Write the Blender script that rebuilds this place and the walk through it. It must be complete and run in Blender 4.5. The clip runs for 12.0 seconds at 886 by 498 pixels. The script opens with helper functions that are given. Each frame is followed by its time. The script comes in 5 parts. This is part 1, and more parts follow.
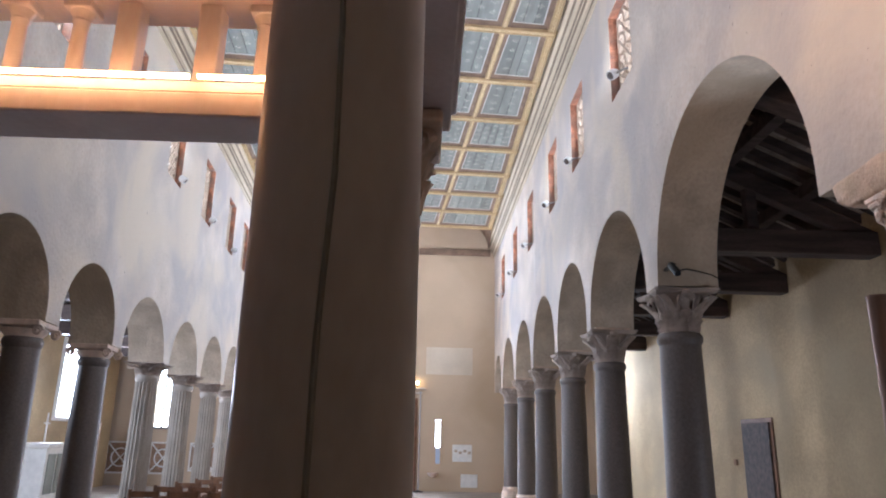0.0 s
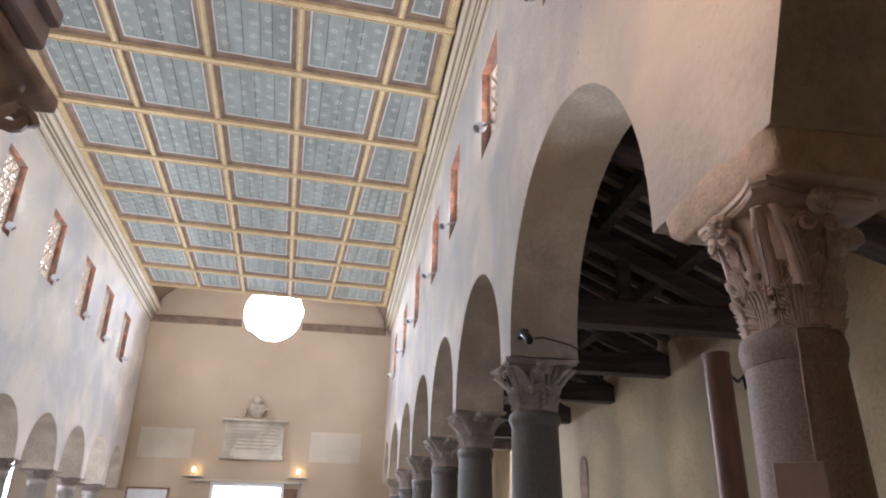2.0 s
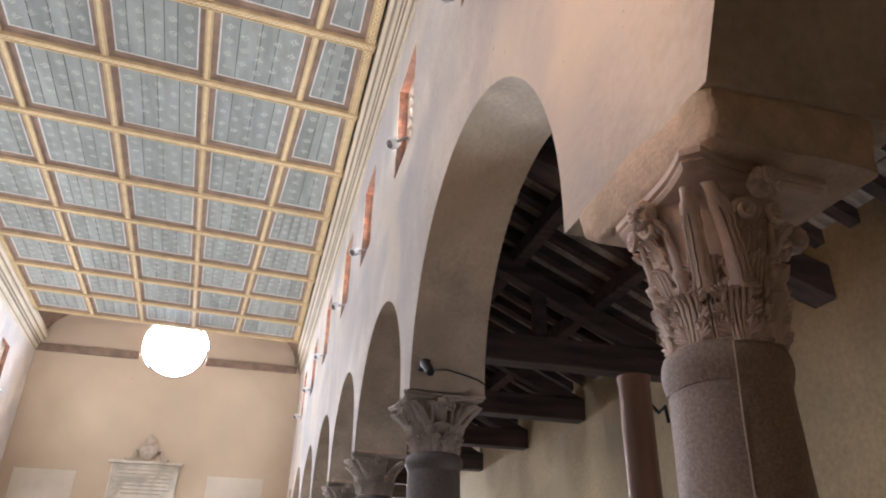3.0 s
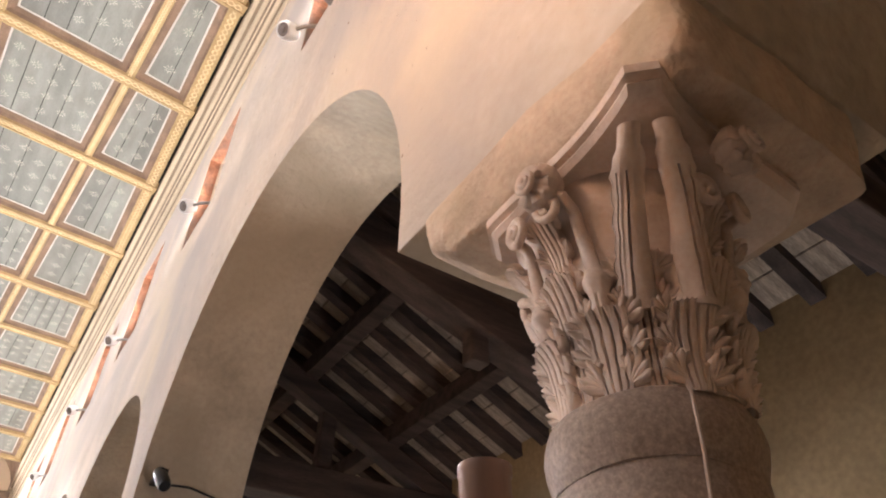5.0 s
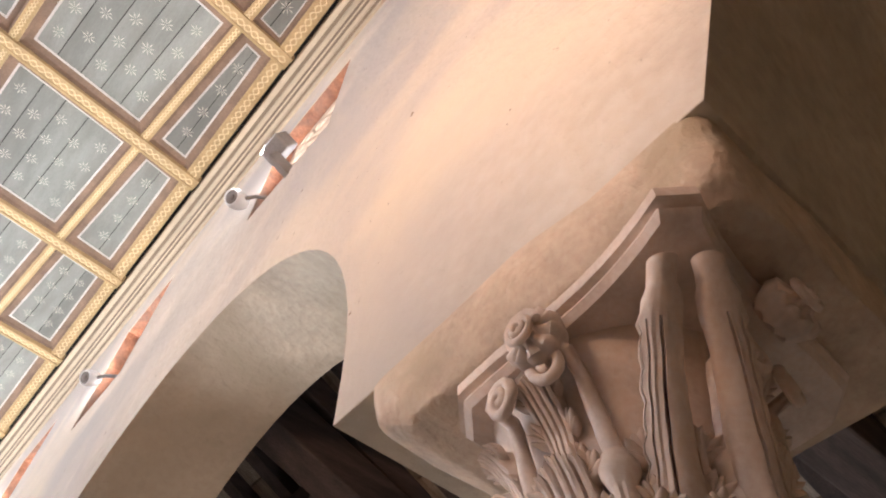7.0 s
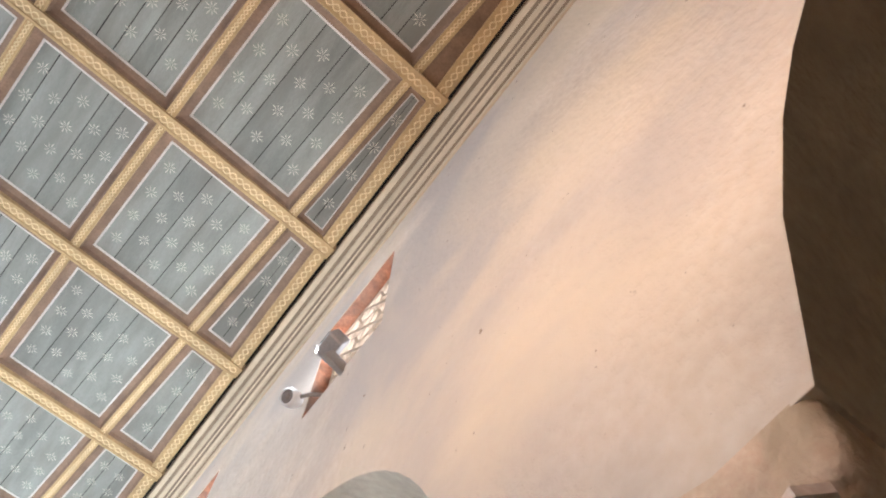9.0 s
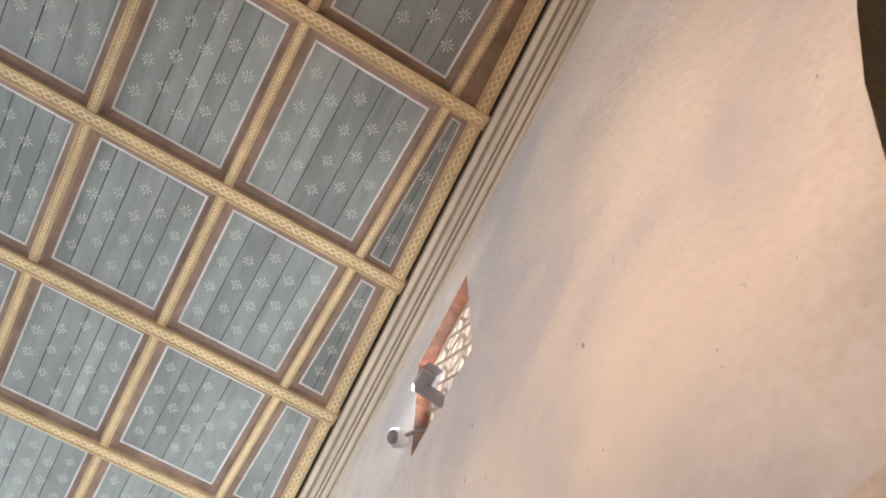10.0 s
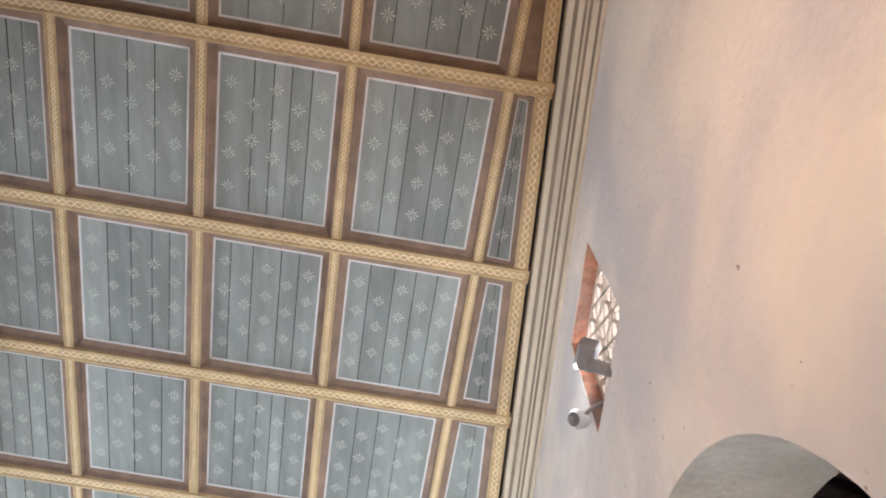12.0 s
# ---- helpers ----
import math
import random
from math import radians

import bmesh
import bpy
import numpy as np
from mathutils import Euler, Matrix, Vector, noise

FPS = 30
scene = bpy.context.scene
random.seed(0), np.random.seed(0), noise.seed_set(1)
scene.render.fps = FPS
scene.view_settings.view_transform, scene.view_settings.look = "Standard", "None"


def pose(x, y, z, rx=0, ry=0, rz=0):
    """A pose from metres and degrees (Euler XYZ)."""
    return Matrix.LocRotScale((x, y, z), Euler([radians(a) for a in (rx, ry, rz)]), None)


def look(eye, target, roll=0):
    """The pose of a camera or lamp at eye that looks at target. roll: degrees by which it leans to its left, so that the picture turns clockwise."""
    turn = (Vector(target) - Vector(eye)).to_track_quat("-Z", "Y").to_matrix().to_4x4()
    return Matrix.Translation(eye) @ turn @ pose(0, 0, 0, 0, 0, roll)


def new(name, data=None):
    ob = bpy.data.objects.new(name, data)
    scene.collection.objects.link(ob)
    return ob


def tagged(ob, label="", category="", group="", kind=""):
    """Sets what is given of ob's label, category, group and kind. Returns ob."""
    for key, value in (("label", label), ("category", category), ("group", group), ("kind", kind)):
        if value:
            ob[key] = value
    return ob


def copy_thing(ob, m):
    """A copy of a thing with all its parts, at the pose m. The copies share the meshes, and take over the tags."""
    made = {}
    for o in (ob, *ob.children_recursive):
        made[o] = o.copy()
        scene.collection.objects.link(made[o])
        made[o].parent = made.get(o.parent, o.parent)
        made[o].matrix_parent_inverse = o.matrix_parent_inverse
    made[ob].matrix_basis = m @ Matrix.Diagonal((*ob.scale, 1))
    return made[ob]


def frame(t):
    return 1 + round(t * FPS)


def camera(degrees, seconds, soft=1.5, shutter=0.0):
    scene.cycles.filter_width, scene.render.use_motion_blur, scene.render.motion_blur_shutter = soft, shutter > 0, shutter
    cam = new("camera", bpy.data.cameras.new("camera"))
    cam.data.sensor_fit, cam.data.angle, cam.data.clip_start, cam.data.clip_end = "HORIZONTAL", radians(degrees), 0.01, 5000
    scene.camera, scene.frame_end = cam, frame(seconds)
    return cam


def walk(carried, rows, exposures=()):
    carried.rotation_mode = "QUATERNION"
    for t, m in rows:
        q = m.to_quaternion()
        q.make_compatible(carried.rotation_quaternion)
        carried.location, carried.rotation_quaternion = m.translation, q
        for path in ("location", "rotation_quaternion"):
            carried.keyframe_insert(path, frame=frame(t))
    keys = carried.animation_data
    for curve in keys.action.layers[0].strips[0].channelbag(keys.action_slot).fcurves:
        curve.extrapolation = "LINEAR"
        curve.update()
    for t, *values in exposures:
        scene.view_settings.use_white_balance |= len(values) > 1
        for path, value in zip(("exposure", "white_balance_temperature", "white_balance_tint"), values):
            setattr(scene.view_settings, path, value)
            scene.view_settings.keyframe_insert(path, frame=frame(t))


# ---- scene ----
import functools

cam = camera(65.4, 12.0, soft=2.0)
PATH = [
    (0, (1.071, 0.523, 1.902), (1.116, 2.449, 2.438), 1.2),
    (0.5, (1.288, 0.703, 1.917), (1.392, 2.604, 2.53), 1.5),
    (1, (1.574, 0.933, 1.942), (1.75, 2.802, 2.632), 1.5),
    (1.5, (1.766, 1.173, 1.944), (1.971, 3.023, 2.677), 1.5),
    (2, (1.951, 1.452, 1.96), (2.208, 3.278, 2.735), 1.4),
    (2.5, (2.134, 1.729, 1.995), (2.467, 3.515, 2.83), 1.4),
    (3, (2.272, 2.035, 2.025), (2.722, 3.766, 2.921), 1.3),
    (3.5, (2.389, 2.302, 2.052), (3.022, 3.934, 3.02), 1.1),
    (3.7, (2.455, 2.422, 2.086), (3.136, 4.004, 3.102), 1.1),
    (5.3, (2.708, 3.088, 2.168), (3.559, 4.319, 3.494), 0.6),
    (5.5, (2.742, 3.139, 2.181), (3.58, 4.333, 3.549), 0.6),
    (6, (2.769, 3.24, 2.239), (3.579, 4.334, 3.705), 0.4),
    (6.5, (2.76, 3.302, 2.291), (3.554, 4.253, 3.861), 0.2),
    (7, (2.794, 3.28, 2.317), (3.521, 4.108, 3.986), -0.1),
    (7.5, (2.785, 3.244, 2.318), (3.408, 3.929, 4.091), -0.0),
    (7.7, (2.753, 3.23, 2.313), (3.344, 3.871, 4.113), -0.1),
    (9.3, (2.43, 3.196, 2.336), (2.827, 3.773, 4.209), -0.0),
    (9.5, (2.398, 3.198, 2.333), (2.764, 3.785, 4.209), 0.1),
    (10, (2.344, 3.199, 2.326), (2.63, 3.814, 4.208), 1.1),
    (10.5, (2.311, 3.178, 2.315), (2.511, 3.822, 4.198), 2.2),
    (11, (2.291, 3.177, 2.311), (2.407, 3.843, 4.194), 3.5),
    (11.5, (2.274, 3.189, 2.303), (2.321, 3.869, 4.183), 4.2),
    (12, (2.273, 3.216, 2.295), (2.268, 3.917, 4.168), 5.1),
]
# seconds, stops, kelvin, tint
EXPOSURE = [(0.0, 0.25, 5000, 13), (0.5, 0.32, 4250, 11), (1.0, 0.16, 5200, 13), (2.0, 0.16, 5200, 12), (3.5, 0.44, 5600, 15), (5.5, 0.92, 6150, 17), (8.0, 0.85, 5350, 11), (9.5, 0.6, 5280, 8), (10.5, 0.47, 5150, 8), (12.0, 0.5, 5120, 9)]
walk(cam, [(t, look(eye, target, roll)) for t, eye, target, roll in PATH], EXPOSURE)

# the floor's height, and the turn of the whole left side: the nave widens towards the entrance
F = 0.40
END = 23.0
ML = Matrix.Translation((-3.24, 11.5, 0)) @ Matrix.Rotation(radians(4.0), 4, "Z") @ Matrix.Translation((3.35, -11.5, 0))

# ---- world and lamps ----
world = bpy.data.worlds.new("world")
scene.world = world
world.use_nodes = True
wn = world.node_tree.nodes
sky = wn.new("ShaderNodeTexSky")
sky.sky_type = "NISHITA"
sky.sun_disc = False
sky.sun_elevation, sky.sun_rotation = radians(42), radians(-60)
wn["Background"].inputs[1].default_value = 0.10
world.node_tree.links.new(sky.outputs[0], wn["Background"].inputs[0])
sun = new("sun", bpy.data.lights.new("sun", "SUN"))
sun.data.energy, sun.data.angle, sun.data.color = 3.0, radians(0.5), (1.0, 0.95, 0.86)
sun.matrix_world = pose(0, 0, 30, 48, 0, -60 + 90)


def lamp(name, eye, target, sx, sy, watts, colour):
    data = bpy.data.lights.new(name, "AREA")
    data.shape, data.size, data.size_y, data.energy, data.color = "RECTANGLE", sx, sy, watts, colour
    ob = new(name, data)
    ob.matrix_world = look(eye, target)
    return ob


DAY = (1.0, 0.97, 0.93)
WARM = (1.0, 0.62, 0.30)
R_WIN = (5.80, 8.37, 10.78, 12.85, 15.6, 18.2, 21.0)
L_WIN = (0.5, 2.8, 5.1, 7.4, 9.7, 12.0, 14.3, 16.6, 18.48, 20.6)
for y in L_WIN[4:]:
    lamp("sill_floodlight", ML @ Vector((-3.20, y - 0.2, 6.22)), (2.0, y + 1.0, 8.4), 0.16, 0.10, 42.0, (1.0, 0.95, 0.88))
for y in R_WIN:
    lamp("sill_floodlight", (3.20, y - 0.35, 6.22), (-2.0, y + 1.0, 8.4), 0.16, 0.10, 42.0, (1.0, 0.95, 0.88))


def fill_spot(name, eye, target, watts, colour):
    ob = new(name, bpy.data.lights.new(name, "SPOT"))
    ob.data.energy, ob.data.spot_size, ob.data.spot_blend, ob.data.shadow_soft_size, ob.data.color = watts, radians(150), 0.6, 0.12, colour
    ob.matrix_world = look(eye, target)


# Unseen spots added to brighten the aisles; the last is near the bright aisle window.
fill_spot("aisle_fill", (4.95, 20.6, 3.9), (5.6, 12.0, 2.4), 650.0, DAY)
fill_spot("aisle_fill", (6.35, 4.6, 1.1), (5.6, 8.0, 5.2), 50.0, DAY)
fill_spot("aisle_fill", ML @ Vector((-7.6, 11.0, 3.2)), (-4.5, 14.5, 2.4), 620.0, DAY)
fill_spot("aisle_fill", ML @ Vector((-7.6, 18.8, 3.25)), (-4.0, 16.8, 3.0), 900.0, DAY)
beam = new("spotlight_beam", bpy.data.lights.new("spotlight_beam", "SPOT"))
beam.data.energy, beam.data.spot_size, beam.data.spot_blend, beam.data.shadow_soft_size, beam.data.color = 38.0, radians(50), 1.0, 0.03, (1.0, 0.98, 0.90)
beam.matrix_world = look((3.40, 6.80, 3.68), (3.60, 4.92, 4.90))
# Free-standing warm lamp, added beyond the canopy to tint the upper nave wall.
lamp("warm_wall_fill", (1.36, 3.62, 3.75), (2.3, 3.1, 5.7), 0.12, 0.5, 43.0, (1.0, 0.60, 0.34))
for y, watts in ((5.1, 46.0), (7.4, 52.0)):
    lamp("window_daylight", ML @ Vector((-3.40, y - 0.4, 6.65)), (3.0, y + 0.6, 4.6), 0.74, 1.1, watts, DAY)

# ---- materials ----
def material(name, colour, rough=0.8, metal=0.0, vary=0.12, scale=3.0, fine=60.0, bump=0.25, stain=None, stain_at=0.6, stretch=(1, 1, 1), island=False, depth=0.01, patch=None, specks=None):
    m = bpy.data.materials.new(name)
    m.use_nodes = True
    n, l = m.node_tree.nodes, m.node_tree.links
    b = n["Principled BSDF"]
    co = n.new("ShaderNodeTexCoord")
    mp = n.new("ShaderNodeMapping")
    mp.inputs["Scale"].default_value = stretch
    l.new(co.outputs["Object"], mp.inputs[0])
    big, small = n.new("ShaderNodeTexNoise"), n.new("ShaderNodeTexNoise")
    big.inputs["Scale"].default_value, big.inputs["Detail"].default_value = scale, 5
    small.inputs["Scale"].default_value, small.inputs["Detail"].default_value = fine, 4
    l.new(mp.outputs[0], big.inputs[0])
    l.new(mp.outputs[0], small.inputs[0])
    lo = [max(0.0, c * (1 - 1.6 * vary)) for c in colour]
    hi = [min(1.0, c * (1 + 1.3 * vary)) for c in colour]
    ramp = n.new("ShaderNodeValToRGB")
    ramp.color_ramp.elements[0].position, ramp.color_ramp.elements[1].position = 0.32, 0.68
    ramp.color_ramp.elements[0].color, ramp.color_ramp.elements[1].color = (*lo, 1), (*hi, 1)
    l.new(big.outputs[0], ramp.inputs[0])
    mix = n.new("ShaderNodeMix")
    mix.data_type, mix.blend_type = "RGBA", "OVERLAY"
    mix.inputs[0].default_value = min(1.0, vary * 2.2)
    l.new(ramp.outputs[0], mix.inputs[6])
    l.new(small.outputs[0], mix.inputs[7])
    out = mix.outputs[2]
    if stain:
        s = n.new("ShaderNodeTexNoise")
        s.inputs["Scale"].default_value, s.inputs["Detail"].default_value, s.inputs["Distortion"].default_value = scale * 0.45, 7, 0.6
        l.new(mp.outputs[0], s.inputs[0])
        r = n.new("ShaderNodeMapRange")
        r.inputs[1].default_value, r.inputs[2].default_value = stain_at - 0.08, stain_at + 0.14
        l.new(s.outputs[0], r.inputs[0])
        k = n.new("ShaderNodeMix")
        k.data_type = "RGBA"
        k.inputs[7].default_value = (*stain, 1)
        l.new(r.outputs[0], k.inputs[0])
        l.new(out, k.inputs[6])
        out = k.outputs[2]
    if patch:
        s = n.new("ShaderNodeTexNoise")
        s.inputs["Scale"].default_value, s.inputs["Detail"].default_value, s.inputs["Distortion"].default_value = scale * 0.33, 6, 1.0
        off = n.new("ShaderNodeMapping")
        off.inputs["Location"].default_value = (7.3, 2.1, 4.4)
        l.new(mp.outputs[0], off.inputs[0])
        l.new(off.outputs[0], s.inputs[0])
        r = n.new("ShaderNodeMapRange")
        r.inputs[1].default_value, r.inputs[2].default_value = 0.48, 0.66
        l.new(s.outputs[0], r.inputs[0])
        k = n.new("ShaderNodeMix")
        k.data_type = "RGBA"
        k.inputs[7].default_value = (*patch, 1)
        l.new(r.outputs[0], k.inputs[0])
        l.new(out, k.inputs[6])
        out = k.outputs[2]
    if specks:
        s = n.new("ShaderNodeTexNoise")
        s.inputs["Scale"].default_value, s.inputs["Detail"].default_value = 19.0, 3
        l.new(mp.outputs[0], s.inputs[0])
        r = n.new("ShaderNodeMapRange")
        r.inputs[1].default_value, r.inputs[2].default_value = 0.725, 0.765
        l.new(s.outputs[0], r.inputs[0])
        k = n.new("ShaderNodeMix")
        k.data_type = "RGBA"
        k.inputs[7].default_value = (*specks, 1)
        l.new(r.outputs[0], k.inputs[0])
        l.new(out, k.inputs[6])
        out = k.outputs[2]
    if island:
        g = n.new("ShaderNodeNewGeometry")
        r2 = n.new("ShaderNodeMapRange")
        r2.inputs[3].default_value, r2.inputs[4].default_value = 0.8, 1.12
        l.new(g.outputs["Random Per Island"], r2.inputs[0])
        k2 = n.new("ShaderNodeMix")
        k2.data_type, k2.blend_type = "RGBA", "MULTIPLY"
        k2.inputs[0].default_value = 1.0
        l.new(out, k2.inputs[6])
        l.new(r2.outputs[0], k2.inputs[7])
        out = k2.outputs[2]
    l.new(out, b.inputs["Base Color"])
    b.inputs["Roughness"].default_value, b.inputs["Metallic"].default_value = rough, metal
    if bump:
        add = n.new("ShaderNodeMath")
        add.operation = "MULTIPLY_ADD"
        add.inputs[1].default_value = 0.35
        l.new(small.outputs[0], add.inputs[0])
        l.new(big.outputs[0], add.inputs[2])
        bp = n.new("ShaderNodeBump")
        bp.inputs["Strength"].default_value, bp.inputs["Distance"].default_value = bump, depth
        l.new(add.outputs[0], bp.inputs["Height"])
        l.new(bp.outputs[0], b.inputs["Normal"])
    return m


def glow(name, colour, strength):
    m = bpy.data.materials.new(name)
    m.use_nodes = True
    b = m.node_tree.nodes["Principled BSDF"]
    b.inputs["Base Color"].default_value = (*colour, 1)
    b.inputs["Emission Color"].default_value, b.inputs["Emission Strength"].default_value = (*colour, 1), strength
    return m


PLASTER = material("nave_plaster", (0.66, 0.575, 0.485), 0.9, vary=0.12, scale=1.3, fine=20, bump=0.8, stain=(0.50, 0.455, 0.42), stain_at=0.47, depth=0.035, patch=(0.68, 0.585, 0.46), specks=(0.28, 0.21, 0.16))
# Nave plaster again for soffits and jambs, browner: their shade is in the colour.
JAMB = material("shaded_plaster", (0.59, 0.50, 0.385), 0.92, vary=0.13, scale=2.6, fine=26, bump=0.8, stain=(0.45, 0.37, 0.27), stain_at=0.53, depth=0.04)
OCHRE = material("end_wall_plaster", (0.52, 0.40, 0.275), 0.9, vary=0.04, scale=0.8, fine=30, bump=0.3, stain=(0.45, 0.34, 0.22))
AISLE = material("aisle_plaster", (0.46, 0.35, 0.20), 0.9, vary=0.14, scale=0.9, fine=24, bump=0.4, stain=(0.36, 0.29, 0.18), stain_at=0.55)
SOFFIT = material("rough_plaster", (0.66, 0.51, 0.38), 0.92, vary=0.12, scale=8, fine=60, bump=0.8, depth=0.022, stain=(0.54, 0.44, 0.31), stain_at=0.56)
GRANITE = material("speckled_granite", (0.43, 0.325, 0.255), 0.6, vary=0.15, scale=110, fine=260, bump=0.35, depth=0.004)
FLUTED = material("grey_fluted_marble", (0.42, 0.375, 0.32), 0.7, vary=0.10, scale=2.2, fine=40, bump=0.15, stain=(0.33, 0.28, 0.23), stain_at=0.58)
# Darker copy of old_marble: the far capitals' shade is in its colour.
DIM_MARBLE = material("shaded_marble", (0.46, 0.385, 0.325), 0.7, vary=0.12, scale=7, fine=80, bump=0.4, stain=(0.30, 0.25, 0.21), stain_at=0.55, depth=0.006)
DARKGRANITE = material("dark_granite", (0.145, 0.12, 0.105), 0.50, vary=0.10, scale=40, fine=240, bump=0.15, depth=0.003)
MARBLE = material("old_marble", (0.76, 0.605, 0.495), 0.6, vary=0.12, scale=7, fine=80, bump=0.4, stain=(0.42, 0.34, 0.28), stain_at=0.58, depth=0.006)
LIMEWASH = material("lime_washed_plaster", (0.57, 0.49, 0.38), 0.9, vary=0.05, scale=1.5, fine=30, bump=0.2)
TRAVERTINE = material("yellowed_marble", (0.62, 0.55, 0.44), 0.7, vary=0.10, scale=3, fine=40, bump=0.2, stain=(0.36, 0.30, 0.22), stain_at=0.55)
PALE = material("pale_marble", (0.68, 0.60, 0.61), 0.42, vary=0.08, scale=2.2, fine=40, bump=0.12, stain=(0.36, 0.29, 0.28), stain_at=0.62, stretch=(1, 1, 0.4), depth=0.004)
WOOD = material("dark_roof_timber", (0.070, 0.048, 0.040), 0.75, vary=0.3, scale=4, fine=50, bump=0.4, stretch=(0.3, 3, 3))
PLANK = material("roof_boards", (0.38, 0.31, 0.24), 0.85, vary=0.25, scale=5, fine=40, bump=0.4, stretch=(0.5, 4, 1), island=True)
PANEL = material("blue_grey_boards", (0.25, 0.26, 0.232), 0.8, vary=0.10, scale=2.6, fine=45, bump=0.2, stain=(0.20, 0.20, 0.175), stretch=(3, 0.6, 1), island=True)
BROWN = material("brown_moulding", (0.22, 0.145, 0.095), 0.75, vary=0.15, scale=4, fine=50, bump=0.25)
GOLD = material("ochre_painted_beam", (0.47, 0.335, 0.16), 0.7, vary=0.10, scale=6, fine=45, bump=0.2)
YELLOW = material("pale_yellow_paint", (0.72, 0.58, 0.33), 0.7, vary=0.1, scale=8, fine=60, bump=0)
CREAM = material("cream_paint", (0.58, 0.55, 0.46), 0.7, vary=0.04, scale=3, fine=60, bump=0.1)
LINE = material("grey_white_line", (0.56, 0.53, 0.49), 0.8, vary=0.08, scale=6, fine=60, bump=0)
# Darker strips between the cornice mouldings: shadow lines put into the colour.
EDGE = material("cornice_shadow_line", (0.22, 0.165, 0.11), 0.8, vary=0.1, scale=4, fine=40, bump=0.1)
WHITE = material("white_paint", (0.72, 0.70, 0.66), 0.7, vary=0.06, scale=6, fine=60, bump=0.1)
STUCCO = material("cornice_stucco", (0.56, 0.47, 0.33), 0.8, vary=0.10, scale=3, fine=40, bump=0.3, stretch=(1, 0.3, 1))
DARK = material("dark_gap", (0.02, 0.017, 0.015), 0.9, vary=0.1, bump=0)
ORANGE = material("red_orange_reveal", (0.43, 0.19, 0.105), 0.85, vary=0.30, scale=7, fine=50, bump=0.4, stain=(0.20, 0.13, 0.10), stain_at=0.52)
LATTICE = material("stone_lattice", (0.45, 0.36, 0.27), 0.85, vary=0.12, scale=9, fine=70, bump=0.3)
BLACK = material("black_metal", (0.02, 0.02, 0.022), 0.4, metal=0.6, vary=0.1, bump=0)
GREY = material("grey_metal", (0.32, 0.31, 0.30), 0.45, metal=0.5, vary=0.08, bump=0.05)
PLASTIC = material("white_plastic", (0.74, 0.74, 0.73), 0.4, vary=0.03, bump=0)
BRONZE = material("brown_tube", (0.30, 0.19, 0.14), 0.38, metal=0.35, vary=0.12, scale=3, fine=40, bump=0.05, stretch=(1, 1, 0.2))
CHAIR = material("chair_wood", (0.20, 0.10, 0.05), 0.6, vary=0.2, scale=5, fine=60, bump=0.2)
FLOOR = material("stone_floor", (0.30, 0.26, 0.22), 0.5, vary=0.15, scale=2, fine=30, bump=0.2)
TAN = material("tan_board", (0.62, 0.45, 0.35), 0.7, vary=0.06, scale=4, fine=50, bump=0.1)
RED = material("dull_brown", (0.30, 0.19, 0.12), 0.9, vary=0.2, scale=4, fine=40, bump=0.3)
SKYGLOW = glow("bright_sky", (1.0, 0.98, 0.95), 14.0)
OCUGLOW = glow("oculus_glow", (0.90, 0.96, 1.0), 60.0)
PANEGLOW = glow("window_sky", (1.0, 0.97, 0.92), 3.6)
STRIP = glow("led_strip", (1.0, 0.45, 0.14), 28.0)
BULB = glow("warm_bulb", (1.0, 0.62, 0.22), 30.0)

# ---- mesh helpers ----
def mesh_of(name, bm, mats, smooth=0.0):
    me = bpy.data.meshes.new(name)
    bmesh.ops.recalc_face_normals(bm, faces=bm.faces)
    bm.to_mesh(me)
    bm.free()
    for m in mats if isinstance(mats, (list, tuple)) else [mats]:
        me.materials.append(m)
    if smooth:
        for p in me.polygons:
            p.use_smooth = True
        me.set_sharp_from_angle(angle=radians(smooth))
    return me


def thing(name, bm, mats, label="", category="", group="", kind="", at=None, smooth=0.0):
    ob = new(name, mesh_of(name, bm, mats, smooth) if bm else None)
    if at is not None:
        ob.matrix_world = at
    return tagged(ob, label, category, group, kind)


def part(name, bm, mats, parent, label="", smooth=0.0, at=None):
    ob = new(name, mesh_of(name, bm, mats, smooth) if isinstance(bm, bmesh.types.BMesh) else bm)
    ob.parent = parent
    if at is not None:
        ob.matrix_basis = at
    return tagged(ob, label)


def box(bm, x0, x1, y0, y1, z0, z1, mi=0, m=None):
    vs = [bm.verts.new((x, y, z)) for x in (x0, x1) for y in (y0, y1) for z in (z0, z1)]
    if m:
        for v in vs:
            v.co = m @ v.co
    for q in ((0, 1, 3, 2), (4, 6, 7, 5), (0, 4, 5, 1), (2, 3, 7, 6), (0, 2, 6, 4), (1, 5, 7, 3)):
        bm.faces.new([vs[i] for i in q]).material_index = mi
    return bm


def bevelled(bm, w, seg=2):
    bmesh.ops.bevel(bm, geom=bm.edges[:], offset=w, segments=seg, affect="EDGES", profile=0.5)
    return bm


def boxed(x0, x1, y0, y1, z0, z1, w=0.0, seg=2):
    bm = box(bmesh.new(), x0, x1, y0, y1, z0, z1)
    return bevelled(bm, w, seg) if w else bm


